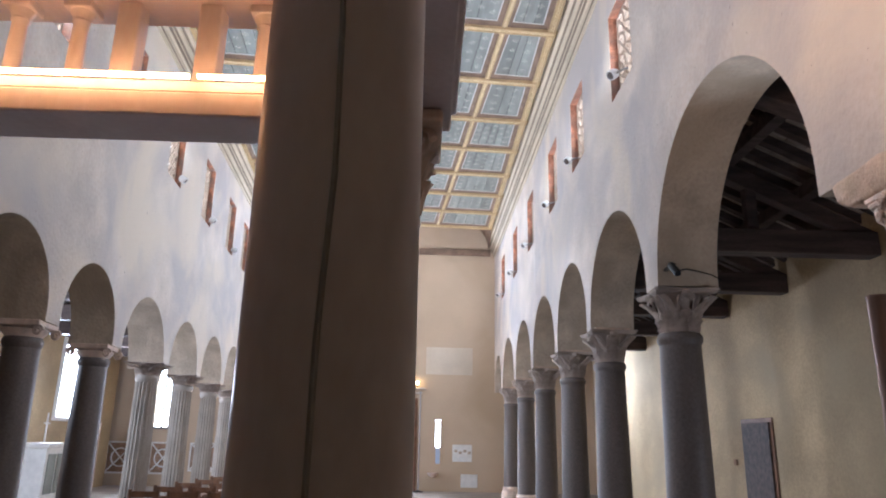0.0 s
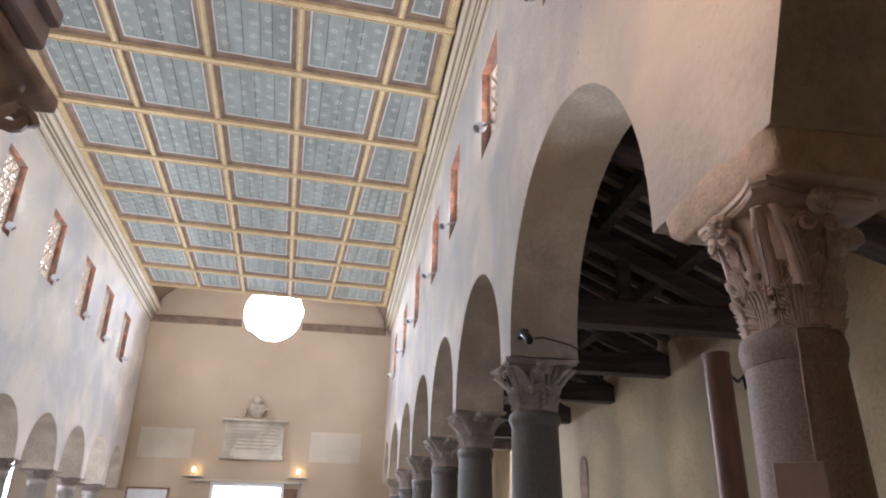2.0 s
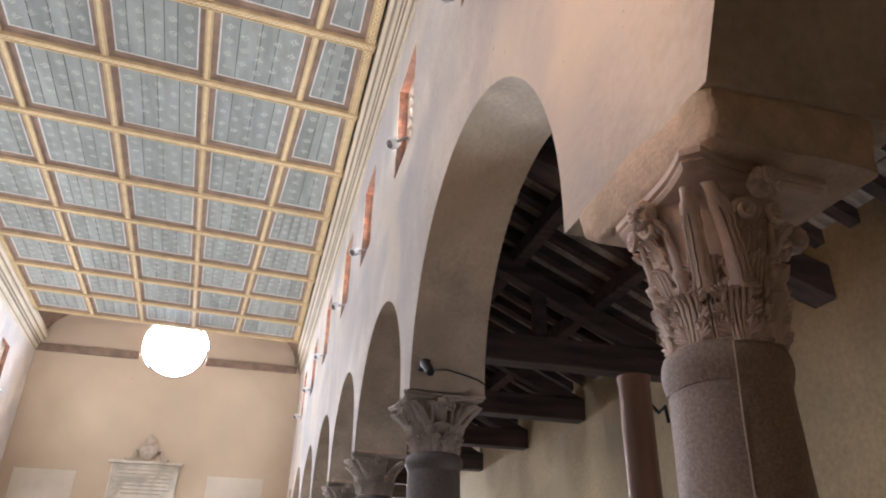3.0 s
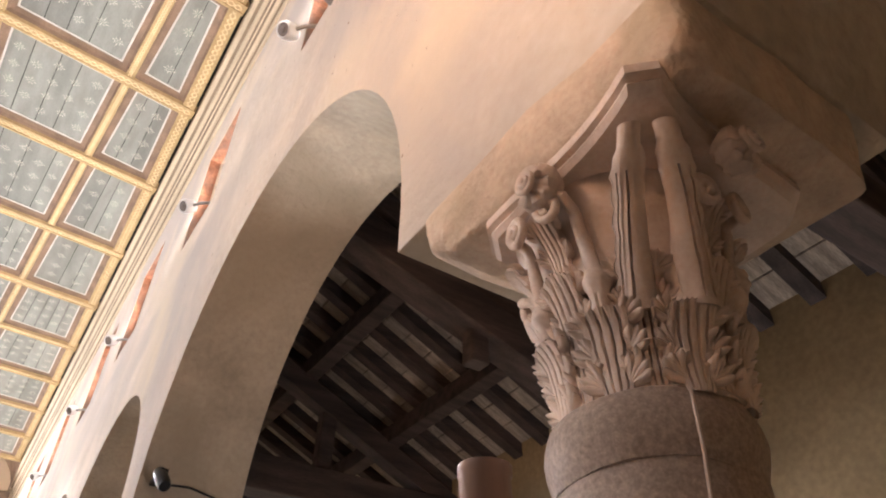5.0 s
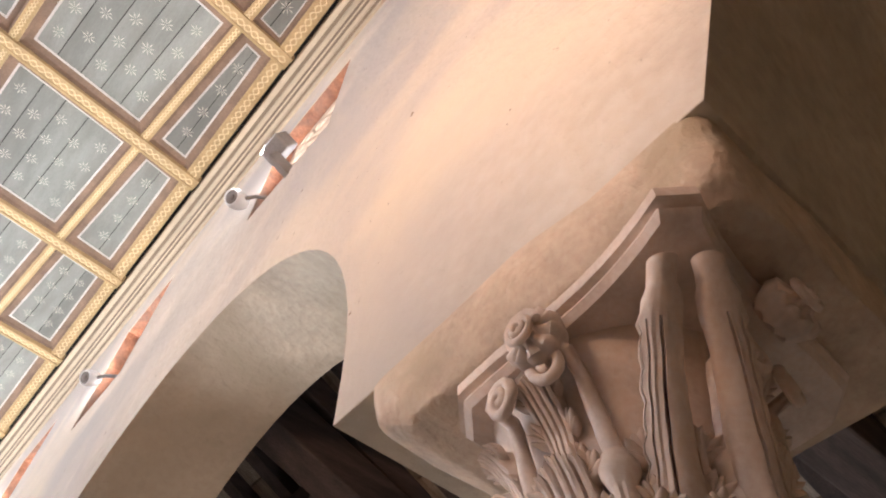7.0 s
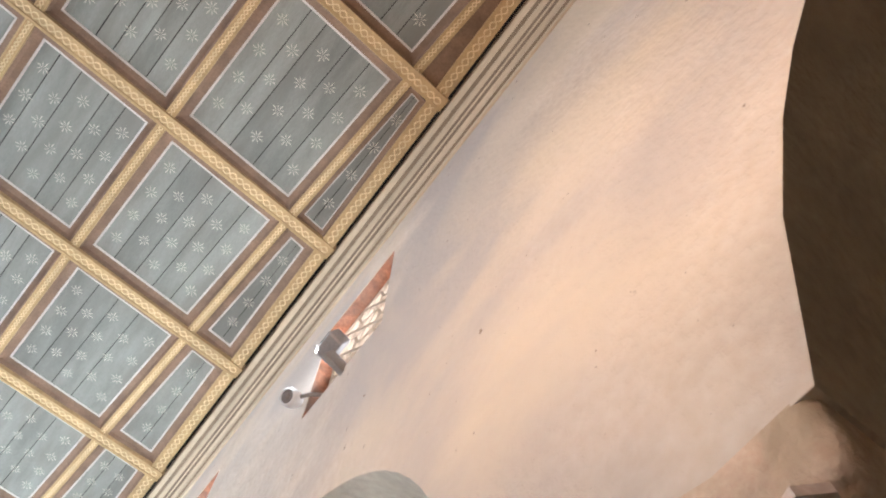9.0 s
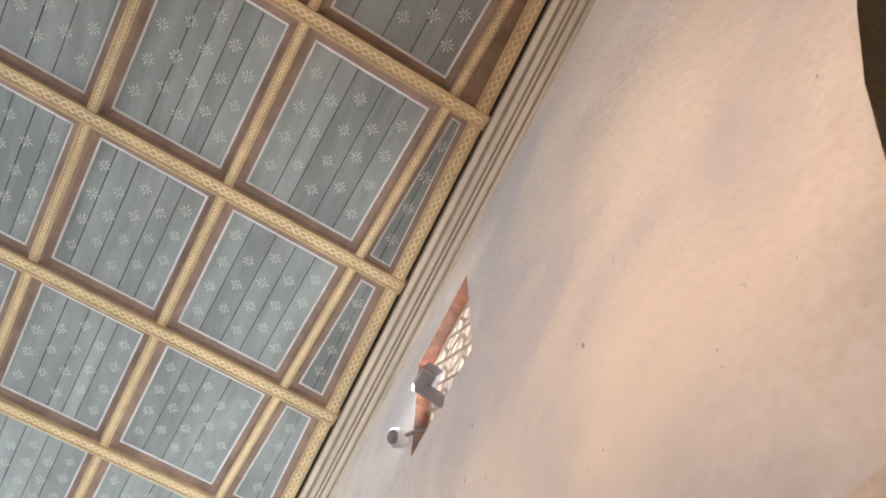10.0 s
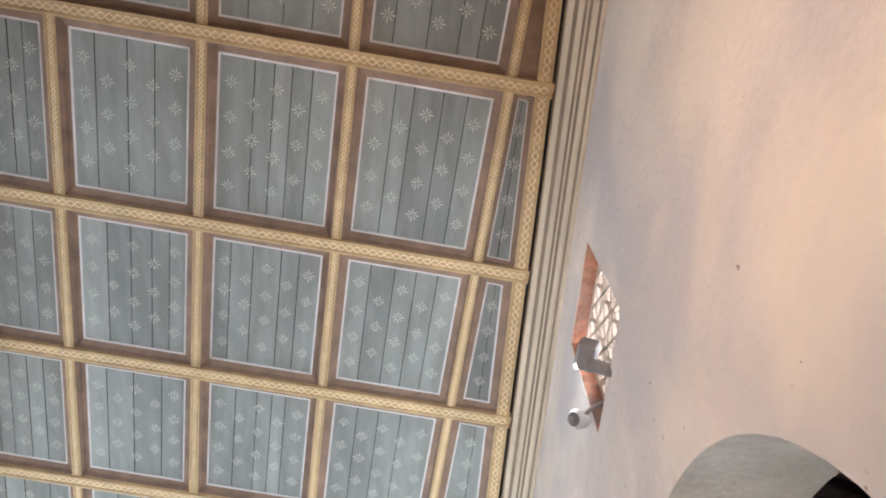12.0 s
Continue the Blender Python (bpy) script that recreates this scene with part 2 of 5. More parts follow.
def lathe(profile, n=32, bm=None, centre=(0, 0), flutes=0, flute_depth=0.0):
    bm = bm or bmesh.new()
    rings = []
    for r, z in profile:
        ring = []
        for i in range(n):
            a = 2 * math.pi * i / n
            rr = r - (flute_depth * abs(math.sin(a * flutes / 2)) ** 0.7 if flutes else 0)
            ring.append(bm.verts.new((centre[0] + rr * math.cos(a), centre[1] + rr * math.sin(a), z)))
        rings.append(ring)
    for a, b in zip(rings, rings[1:]):
        for i in range(n):
            bm.faces.new((a[i], a[(i + 1) % n], b[(i + 1) % n], b[i]))
    bm.faces.new(rings[0][::-1])
    bm.faces.new(rings[-1])
    return bm


def tube(points, r, n=8, bm=None, taper=None):
    """A round rod along points; taper gives its width at each."""
    bm = bm or bmesh.new()
    pts = [Vector(p) for p in points]
    rings = []
    for i, p in enumerate(pts):
        d = (pts[min(i + 1, len(pts) - 1)] - pts[max(i - 1, 0)]).normalized()
        u = d.orthogonal().normalized() if not rings else (u - d * u.dot(d)).normalized()
        v = d.cross(u)
        rr = r * (taper[i] if taper else 1)
        rings.append([bm.verts.new(p + u * rr * math.cos(2 * math.pi * k / n) + v * rr * math.sin(2 * math.pi * k / n)) for k in range(n)])
    for a, b in zip(rings, rings[1:]):
        for k in range(n):
            bm.faces.new((a[k], a[(k + 1) % n], b[(k + 1) % n], b[k]))
    bm.faces.new(rings[0][::-1])
    bm.faces.new(rings[-1])
    return bm


def slab(polys, x0, x1):
    """Polygons in (y, z) made into a wall between x0 and x1, with jambs and soffits round every opening."""
    bm = bmesh.new()
    front, back, count = {}, {}, {}

    def key(p):
        return (round(p[0], 4), round(p[1], 4))

    def vert(store, p, x):
        k = key(p)
        if k not in store:
            store[k] = bm.verts.new((x, k[0], k[1]))
        return store[k]

    for poly in polys:
        ks = []
        for p in poly:
            if not ks or key(p) != ks[-1]:
                ks.append(key(p))
        if ks[0] == ks[-1]:
            ks.pop()
        if len(ks) < 3:
            continue
        bm.faces.new([vert(front, p, x0) for p in ks])
        bm.faces.new([vert(back, p, x1) for p in reversed(ks)])
        for a, b in zip(ks, ks[1:] + ks[:1]):
            e = (a, b) if a < b else (b, a)
            count[e] = count.get(e, 0) + 1
    for (a, b), c in count.items():
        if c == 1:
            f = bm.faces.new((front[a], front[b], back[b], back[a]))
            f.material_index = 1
    return bm


def rise(arch, y):
    """Height of an arch above y: (centre, half width, spring height), and for a flat one its radius and the height of its centre."""
    c, r, zc = arch[:3]
    if len(arch) > 3:
        r, zc = arch[3:]
    z = zc + math.sqrt(max(0.0, r * r - (y - c) ** 2))
    return arch[2] if abs(z - arch[2]) < 0.003 else z


def arcade(arches, wins, y0, y1, foot, zb, zt, top):
    """Wall polygons: arches, window spans, from y0 to y1."""
    ys = {round(y0, 4), round(y1, 4)}
    for q in arches:
        for i in range(33):
            ys.add(round(q[0] - q[1] * (1 - i / 16 if len(q) > 3 else math.cos(math.pi * i / 32)), 4))
    for a, b in wins:
        ys |= {round(a, 4), round(b, 4)}
    ys = sorted(y for y in ys if y0 - 1e-6 <= y <= y1 + 1e-6)

    def spring(y):
        for q in arches:
            if abs(abs(y - q[0]) - q[1]) < 1e-3:
                return q[2]
        return None

    polys = []
    for a, b in zip(ys, ys[1:]):
        mid = (a + b) / 2
        base = foot(mid)
        arch = next((q for q in arches if abs(mid - q[0]) < q[1]), None)
        if not arch:
            sa, sb = spring(a) or base + 0.35, spring(b) or base + 0.35
            side_b = [(b, sb)] if sb > base + 1e-3 else []
            side_a = [(a, sa)] if sa > base + 1e-3 else []
            polys.append([(a, base), (b, base)] + side_b + [(b, zb), (a, zb)] + side_a)
        else:
            polys.append([(a, rise(arch, a)), (b, rise(arch, b)), (b, zb), (a, zb)])
        if not any(p < mid < q for p, q in wins):
            polys.append([(a, zb), (b, zb), (b, zt), (a, zt)])
        polys.append([(a, zt), (b, zt), (b, top), (a, top)])
    return polys


def soften(ob, w, seg=3, angle=35):
    mod = ob.modifiers.new("rounded", "BEVEL")
    mod.width, mod.segments, mod.limit_method, mod.angle_limit = w, seg, "ANGLE", radians(angle)
    return ob


# ---- the shell ----
R_COL = (7.35, 10.03, 12.44, 15.2, 18.0, 20.9)
R_ARCH = [(0.2, 3.11, 3.32, 3.312, 2.18), (5.68, 1.415, 3.46)] + [((a + b) / 2, (b - a) / 2 - 0.11, 4.67 - (b - a) / 2 + 0.11) for a, b in zip(R_COL, R_COL[1:])] + [(22.0, 0.9, 3.6)]
L_COL = (6.15, 8.12, 10.10, 12.45, 14.72, 16.98, 19.05, 21.2)
L_ARCH = [((a + b) / 2, (b - a) / 2 - 0.17, 3.96 + max(0.0, a - 13) * 0.03 - (b - a) / 2 + 0.17) for a, b in zip((4.2,) + L_COL, L_COL)] + [(22.1, 0.72, 3.4)]
R_SPAN = [(y - 0.88, y) for y in R_WIN]
L_SPAN = [(y - 0.8, y) for y in L_WIN]
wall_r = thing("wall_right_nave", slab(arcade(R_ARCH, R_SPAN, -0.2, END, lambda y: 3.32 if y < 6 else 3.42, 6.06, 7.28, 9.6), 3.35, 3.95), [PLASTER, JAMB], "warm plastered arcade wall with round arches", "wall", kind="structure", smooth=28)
soften(wall_r, 0.06)
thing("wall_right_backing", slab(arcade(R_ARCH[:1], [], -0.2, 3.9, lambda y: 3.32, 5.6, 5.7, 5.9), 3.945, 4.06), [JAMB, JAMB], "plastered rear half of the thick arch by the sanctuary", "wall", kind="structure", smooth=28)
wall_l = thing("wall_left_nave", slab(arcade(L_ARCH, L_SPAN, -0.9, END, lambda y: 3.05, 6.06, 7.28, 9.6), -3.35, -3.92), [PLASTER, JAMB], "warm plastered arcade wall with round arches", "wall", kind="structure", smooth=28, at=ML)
soften(wall_l, 0.03)

# end wall with the door, the oculus and two small windows cut through it
end_bm = bmesh.new()


def end_piece(x0, x1, z0, z1):
    box(end_bm, x0, x1, END, END + 0.6, z0, z1)


OC = (-0.38, 8.44, 0.92)
SPLIT = OC[1] - 1.07
end_piece(-9.6, -7.50, 0, 10.2)
end_piece(-7.50, -6.90, 0, 2.16)
end_piece(-7.50, -6.90, 4.25, 10.2)
end_piece(-6.90, -1.45, 0, 10.2)
end_piece(-1.45, 0.41, 3.22, SPLIT)
end_piece(0.41, 1.49, 0, SPLIT)
end_piece(1.49, 1.64, 0, 1.20)
end_piece(1.49, 1.64, 2.56, SPLIT)
end_piece(1.64, 7.2, 0, SPLIT)
end_piece(OC[0] + 1.05, 7.2, SPLIT, 10.2)
end_piece(-1.45, OC[0] - 1.05, SPLIT, 10.2)
ring, rect = [], []
for i in range(48):
    a = 2 * math.pi * i / 48
    c, s = math.cos(a), math.sin(a)
    k = min(1.05 / abs(c) if abs(c) > 1e-6 else 9, (1.07 if s < 0 else 1.58) / abs(s) if abs(s) > 1e-6 else 9)
    ring.append((OC[0] + OC[2] * c, OC[1] + OC[2] * s))
    rect.append((OC[0] + k * c, OC[1] + k * s))
fv = [[end_bm.verts.new((p[0], y, p[1])) for p in loop] for loop, y in ((ring, END), (rect, END), (ring, END + 0.6), (rect, END + 0.6))]
for i in range(48):
    j = (i + 1) % 48
    end_bm.faces.new((fv[0][i], fv[0][j], fv[1][j], fv[1][i]))
    end_bm.faces.new((fv[2][i], fv[3][i], fv[3][j], fv[2][j]))
    end_bm.faces.new((fv[0][i], fv[2][i], fv[2][j], fv[0][j]))
wall_end = thing("wall_end", end_bm, OCHRE, "ochre plastered entrance wall with a round window", "wall", kind="structure")

thing("wall_right_aisle", boxed(6.53, 7.0, -4.5, END, 0, 5.6), AISLE, "stained yellow-grey aisle wall", "wall", kind="structure")
thing("wall_left_aisle", boxed(-8.4, -7.8, -4.5, END, 0, 5.2), AISLE, "stained yellow-grey aisle wall", "wall", kind="structure", at=ML)
# Never in view: the choir is closed off in darker plaster to limit bounce.
thing("wall_apse", boxed(-8.4, 7.0, -5.0, -4.5, 0, 10.0), AISLE, "unseen wall behind the altar, dark to cut bounced light", "wall", kind="structure")
thing("wall_choir_right", boxed(3.35, 3.95, -4.5, -0.2, 0, 9.6), AISLE, "unseen choir wall, dark to cut bounced light", "wall", kind="structure")
thing("wall_choir_left", boxed(-3.92, -3.35, -4.5, -0.9, 0, 9.6), AISLE, "unseen choir wall, dark to cut bounced light", "wall", kind="structure", at=ML)
thing("floor", boxed(-9.6, 7.0, -5.0, END + 0.6, F - 0.2, F), FLOOR, "worn grey stone floor", "floor", kind="structure")
thing("roof_above", boxed(-4.9, 3.9, -4.8, END + 0.6, 10.2, 10.4), DARK, "closed roof above the ceiling", "roof", kind="structure")
thing("ground", boxed(-300, 300, -300, 300, F - 0.6, F - 0.3), FLOOR, "bare paved ground outside", "ground", kind="structure")

# ---- coffered ceiling ----
CZ = 8.40
BEAM_Y = (-4.6, -2.9, -1.2, 0.45, 2.1, 3.79, 5.53, 7.16, 8.77, 10.29, 11.96, 13.57, 15.1, 16.62, 18.13, 19.63, 21.1)
LINES = ((2.24, -0.078), (0.95, -0.065), (-0.35, -0.065), (-1.62, -0.060), (-2.86, -0.072))
R_EDGE = 3.075


def line_x(i, y):
    x0, s = LINES[i]
    return min(x0 + s * (y - 10), R_EDGE - 0.03)


def beam_y(j, x):
    return BEAM_Y[j] + 0.085 * (x - 1.0)


def grid_point(i, j):
    y = BEAM_Y[j]
    x = R_EDGE if i < 0 else line_x(i, y)
    return Vector((x, beam_y(j, x), CZ))


ceil = bmesh.new()
stars = bmesh.new()
rng = random.Random(5)


def inset_quad(q, d):
    out = []
    for k in range(4):
        p, a, b = q[k], q[k - 1], q[(k + 1) % 4]
        u, v = (a - p).normalized(), (b - p).normalized()
        s = max(0.3, abs(u.cross(v).length))
        out.append(p + (u + v) * (d / s))
    return out


def frame_quads(a, b, za, zb, mi):
    va = [ceil.verts.new((p.x, p.y, za)) for p in a]
    vb = [ceil.verts.new((p.x, p.y, zb)) for p in b]
    for k in range(4):
        ceil.faces.new((va[k], va[(k + 1) % 4], vb[(k + 1) % 4], vb[k])).material_index = mi


def star(c, r, turn):
    for k in range(8):
        a = turn + k * math.pi / 4
        rr = r * (1.0 if k % 2 == 0 else 0.85)
        d, n = Vector((math.cos(a), math.sin(a), 0)), Vector((-math.sin(a), math.cos(a), 0))
        pts = [c + d * rr * 0.08, c + d * rr * 0.65 + n * rr * 0.070, c + d * rr, c + d * rr * 0.65 - n * rr * 0.070]
        stars.faces.new([stars.verts.new(p) for p in pts])


def coffer(q, starry=True):
    """One sunk panel: brown moulding, white line, boards with dark joints."""
    w = min((q[1] - q[0]).length, (q[2] - q[3]).length)
    if w < 0.08:
        ceil.faces.new([ceil.verts.new((p.x, p.y, CZ + 0.03)) for p in q]).material_index = 1
        return
    a = q
    f = min(1.0, w / 0.32)
    b = inset_quad(q, 0.025 * f)
    c = inset_quad(q, 0.080 * f)
    d = inset_quad(q, 0.100 * f)
    frame_quads(a, b, CZ, CZ + 0.035, 1)
    frame_quads(b, c, CZ + 0.035, CZ + 0.05, 1)
    frame_quads(c, d, CZ + 0.05, CZ + 0.056, 4)
    n = rng.choice((4, 4, 5)) if w > 0.9 else (3 if w > 0.55 else 2)
    cuts = [0.0]
    for k in range(n):
        cuts.append(cuts[-1] + rng.uniform(0.65, 1.3))
    cuts = [t / cuts[-1] for t in cuts]
    dark = [ceil.verts.new((p.x, p.y, CZ + 0.075)) for p in d]
    ceil.faces.new(dark).material_index = 5
    gap = 0.0045 / max(0.2, w)
    for k in range(n):
        s, t = cuts[k] + (gap if k else 0), cuts[k + 1] - (gap if k < n - 1 else 0)
        pts = [d[0].lerp(d[1], s), d[0].lerp(d[1], t), d[3].lerp(d[2], t), d[3].lerp(d[2], s)]
        z = CZ + 0.058 + rng.uniform(-0.002, 0.002)
        vs = [ceil.verts.new((p.x, p.y, z)) for p in pts] + [ceil.verts.new((p.x, p.y, z + 0.016)) for p in pts]
        ceil.faces.new(vs[:4]).material_index = 2
        for m in range(4):
            ceil.faces.new((vs[m], vs[(m + 1) % 4], vs[4 + (m + 1) % 4], vs[4 + m])).material_index = 5
    if starry:
        cols = 5 if w > 0.9 else (2 if w > 0.55 else 1)
        for k in range(cols):
            rows = 4 if (k % 2 == 0 or cols < 3) else 3
            for m in range(rows):
                s = (k + 0.5) / cols
                t = (m + 0.5) / 4 if rows == 4 else (m + 1.0) / 4
                t = t * 0.9 + 0.05 + rng.uniform(-0.012, 0.012)
                p = d[0].lerp(d[1], s).lerp(d[3].lerp(d[2], s), t)
                star(Vector((p.x, p.y, CZ + 0.0535)), rng.uniform(0.066, 0.074), rng.uniform(0, 0.3))


def bar(p, q, half, z0, mi):
    """A beam from p to q with a shallow raised bead along each side."""
    d = (q - p).normalized()
    n = Vector((-d.y, d.x, 0))
    for s, t, z in ((-half, half, z0), (-half * 0.98, -half * 0.62, z0 - 0.012), (half * 0.62, half * 0.98, z0 - 0.012)):
        vs = [ceil.verts.new((*(e + n * o).xy, zz)) for zz in (z, CZ + 0.06) for e, o in ((p, s), (q, s), (q, t), (p, t))]
        for f in ((0, 1, 2, 3), (4, 7, 6, 5), (0, 4, 5, 1), (1, 5, 6, 2), (2, 6, 7, 3), (3, 7, 4, 0)):
            ceil.faces.new([vs[i] for i in f]).material_index = mi


TB, LB = 0.066, 0.044
for j in range(len(BEAM_Y) - 1):
    for i in range(-1, len(LINES) - 1):
        q = [grid_point(i + 1, j), grid_point(i, j), grid_point(i, j + 1), grid_point(i + 1, j + 1)]
        lo, hi = Vector((0, TB, 0)), Vector((0, -TB, 0))
        left = Vector((0.10 if i + 1 == len(LINES) - 1 else LB, 0, 0))
        right = Vector((-0.13 if i < 0 else -LB, 0, 0))
        coffer([q[0] + lo + left, q[1] + lo + right, q[2] + hi + right, q[3] + hi + left])
for j in range(len(BEAM_Y)):
    bar(grid_point(-1, j) + Vector((0.02, 0, 0)), grid_point(len(LINES) - 1, j) - Vector((0.08, 0, 0)), TB, CZ - 0.03, 3)
for i in range(len(LINES) - 1):
    for j in range(len(BEAM_Y) - 1):
        bar(grid_point(i, j), grid_point(i, j + 1), LB, CZ - 0.012, 3)
bar(Vector((R_EDGE - 0.065, -4.5, 0)), Vector((R_EDGE - 0.065, 21.2, 0)), 0.065, CZ - 0.02, 3)
bar(grid_point(4, 0), grid_point(4, 16), 0.09, CZ - 0.02, 3)
ceiling = thing("ceiling", ceil, [GOLD, BROWN, PANEL, GOLD, LINE, DARK], "coffered wooden ceiling with blue-grey starred panels", "ceiling", kind="structure")
part("painted_stars", stars, CREAM, ceiling, "small cream painted stars")

# painted braid along the beams: two crossing waves of lighter yellow
braid = bmesh.new()


def wave(p, q, amp, z, period):
    d = (q - p).normalized()
    n = Vector((-d.y, d.x, 0))
    length = (q - p).length
    steps = max(8, int(length / period * 8))
    for sign in (-1, 1):
        prev = None
        for k in range(steps + 1):
            s = length * k / steps
            c = p + d * s + n * (sign * amp * math.sin(2 * math.pi * s / period))
            cur = [braid.verts.new((*(c + n * o).xy, z)) for o in (-0.0075, 0.0075)]
            if prev:
                braid.faces.new((prev[0], cur[0], cur[1], prev[1]))
            prev = cur


for j in range(3, len(BEAM_Y)):
    wave(grid_point(-1, j) - Vector((0.02, 0, 0)), grid_point(len(LINES) - 1, j), 0.028, CZ - 0.0335, 0.15)
for i in range(len(LINES) - 1):
    for j in range(3, len(BEAM_Y) - 1):
        wave(grid_point(i, j) + Vector((0, TB, 0)), grid_point(i, j + 1) - Vector((0, TB, 0)), 0.016, CZ - 0.0155, 0.09)
wave(Vector((R_EDGE - 0.065, 0, 0)), Vector((R_EDGE - 0.065, 21.2, 0)), 0.028, CZ - 0.0235, 0.15)
part("painted_braid", braid, YELLOW, ceiling, "pale yellow painted braid on the beams")

# raised pocket in front of the round window
pocket = bmesh.new()
prev = None
for i in range(25):
    a = math.pi * (1 - i / 24)
    x, z = -0.42 + 3.55 * math.cos(a), 8.12 + 1.55 * math.sin(a) ** 0.8
    cur = [pocket.verts.new((x, 21.25 + 0.085 * (x - 1), max(8.42, z))), pocket.verts.new((x, END, z))]
    if prev:
        pocket.faces.new((prev[0], cur[0], cur[1], prev[1]))
    prev = cur
box(pocket, -4.2, 3.1, 21.12, 21.24, CZ - 0.02, 8.5, m=Matrix.Translation((1, 21.2, 0)) @ Matrix.Rotation(math.atan(0.085), 4, "Z") @ Matrix.Translation((-1, -21.2, 0)))
thing("ceiling_vault", pocket, [BROWN], "curved brown boarded vault before the round window", "ceiling", kind="structure")

# cornices
PROFILE = [(0.0, 7.86), (0.02, 7.86), (0.025, 7.93), (0.045, 7.95), (0.05, 8.02), (0.075, 8.05), (0.09, 8.11), (0.105, 8.12), (0.12, 8.17), (0.15, 8.22), (0.155, 8.26), (0.185, 8.29), (0.225, 8.33), (0.232, 8.39), (0.240, 8.40), (0.240, 8.44), (0.0, 8.44)]


def cornice(name, x, sign):
    bm = bmesh.new()
    a = [bm.verts.new((x - sign * d, -4.5, z)) for d, z in PROFILE]
    b = [bm.verts.new((x - sign * d, END, z)) for d, z in PROFILE]
    for k in range(len(a)):
        m = (k + 1) % len(a)
        bm.faces.new((a[k], a[m], b[m], b[k])).material_index = 1 if k in (2, 5, 7, 10, 13) else 0
    bm.faces.new(a[::-1])
    bm.faces.new(b)
    return thing(name, bm, [STUCCO, EDGE], "cream moulded cornice below the ceiling", "cornice", kind="structure", at=ML if sign < 0 else None)


cornice("trim_cornice_right", 3.348, 1)
cornice("trim_cornice_left", -3.348, -1)
for x0, x1 in ((-4.0, -1.3), (0.54, 3.2)):
    thing("trim_cornice_end", boxed(x0, x1, END - 0.09, END - 0.002, 7.93, 8.15, 0.02), BROWN, "brown band across the entrance wall", "cornice", kind="structure")

# ---- columns and capitals ----
def bell(t):
    return 0.190 + 0.022 * t + 0.088 * t ** 3


def chipped(bm, amount=0.003, scale=28.0):
    """Worn carving: every point shifts a little."""
    for v in bm.verts:
        v.co += noise.noise_vector(v.co * scale) * amount + noise.noise_vector(v.co * scale * 0.3) * amount * 1.3
    return bm


def on_bell(s, z, off):
    """A point of the carving: s metres round the bell, z of the height, off metres proud."""
    rb = bell(min(1.0, max(0.0, z)))
    a = s / (rb + 0.02)
    return Vector(((rb + off) * math.cos(a), (rb + off) * math.sin(a), z * 0.64))


def finger(bm, s0, z0, ang, length, width, off, lift):
    """One flat rounded tongue of a leaf's frill."""
    rows = []
    for k in range(7):
        q = k / 6
        w = width * (0.55 + 0.55 * math.sin(math.pi * (0.18 + 0.62 * q))) * (0.45 if k == 6 else 1)
        cs, cz = s0 + length * q * math.cos(ang), z0 + length * q * math.sin(ang) / 0.64
        d = off + lift * q * q
        row = []
        for side, dep in ((-1, -0.014), (-0.92, 0.0), (-0.5, 0.007), (0, 0.010), (0.5, 0.007), (0.92, 0.0), (1, -0.014)):
            row.append(bm.verts.new(on_bell(cs - side * w * math.sin(ang), cz + side * w * math.cos(ang) / 0.64, d + dep * (0.5 if k == 6 else 1))))
        rows.append(row)
    for p, q in zip(rows, rows[1:]):
        for i in range(6):
            bm.faces.new((p[i], p[i + 1], q[i + 1], q[i]))
    bm.faces.new(rows[-1])


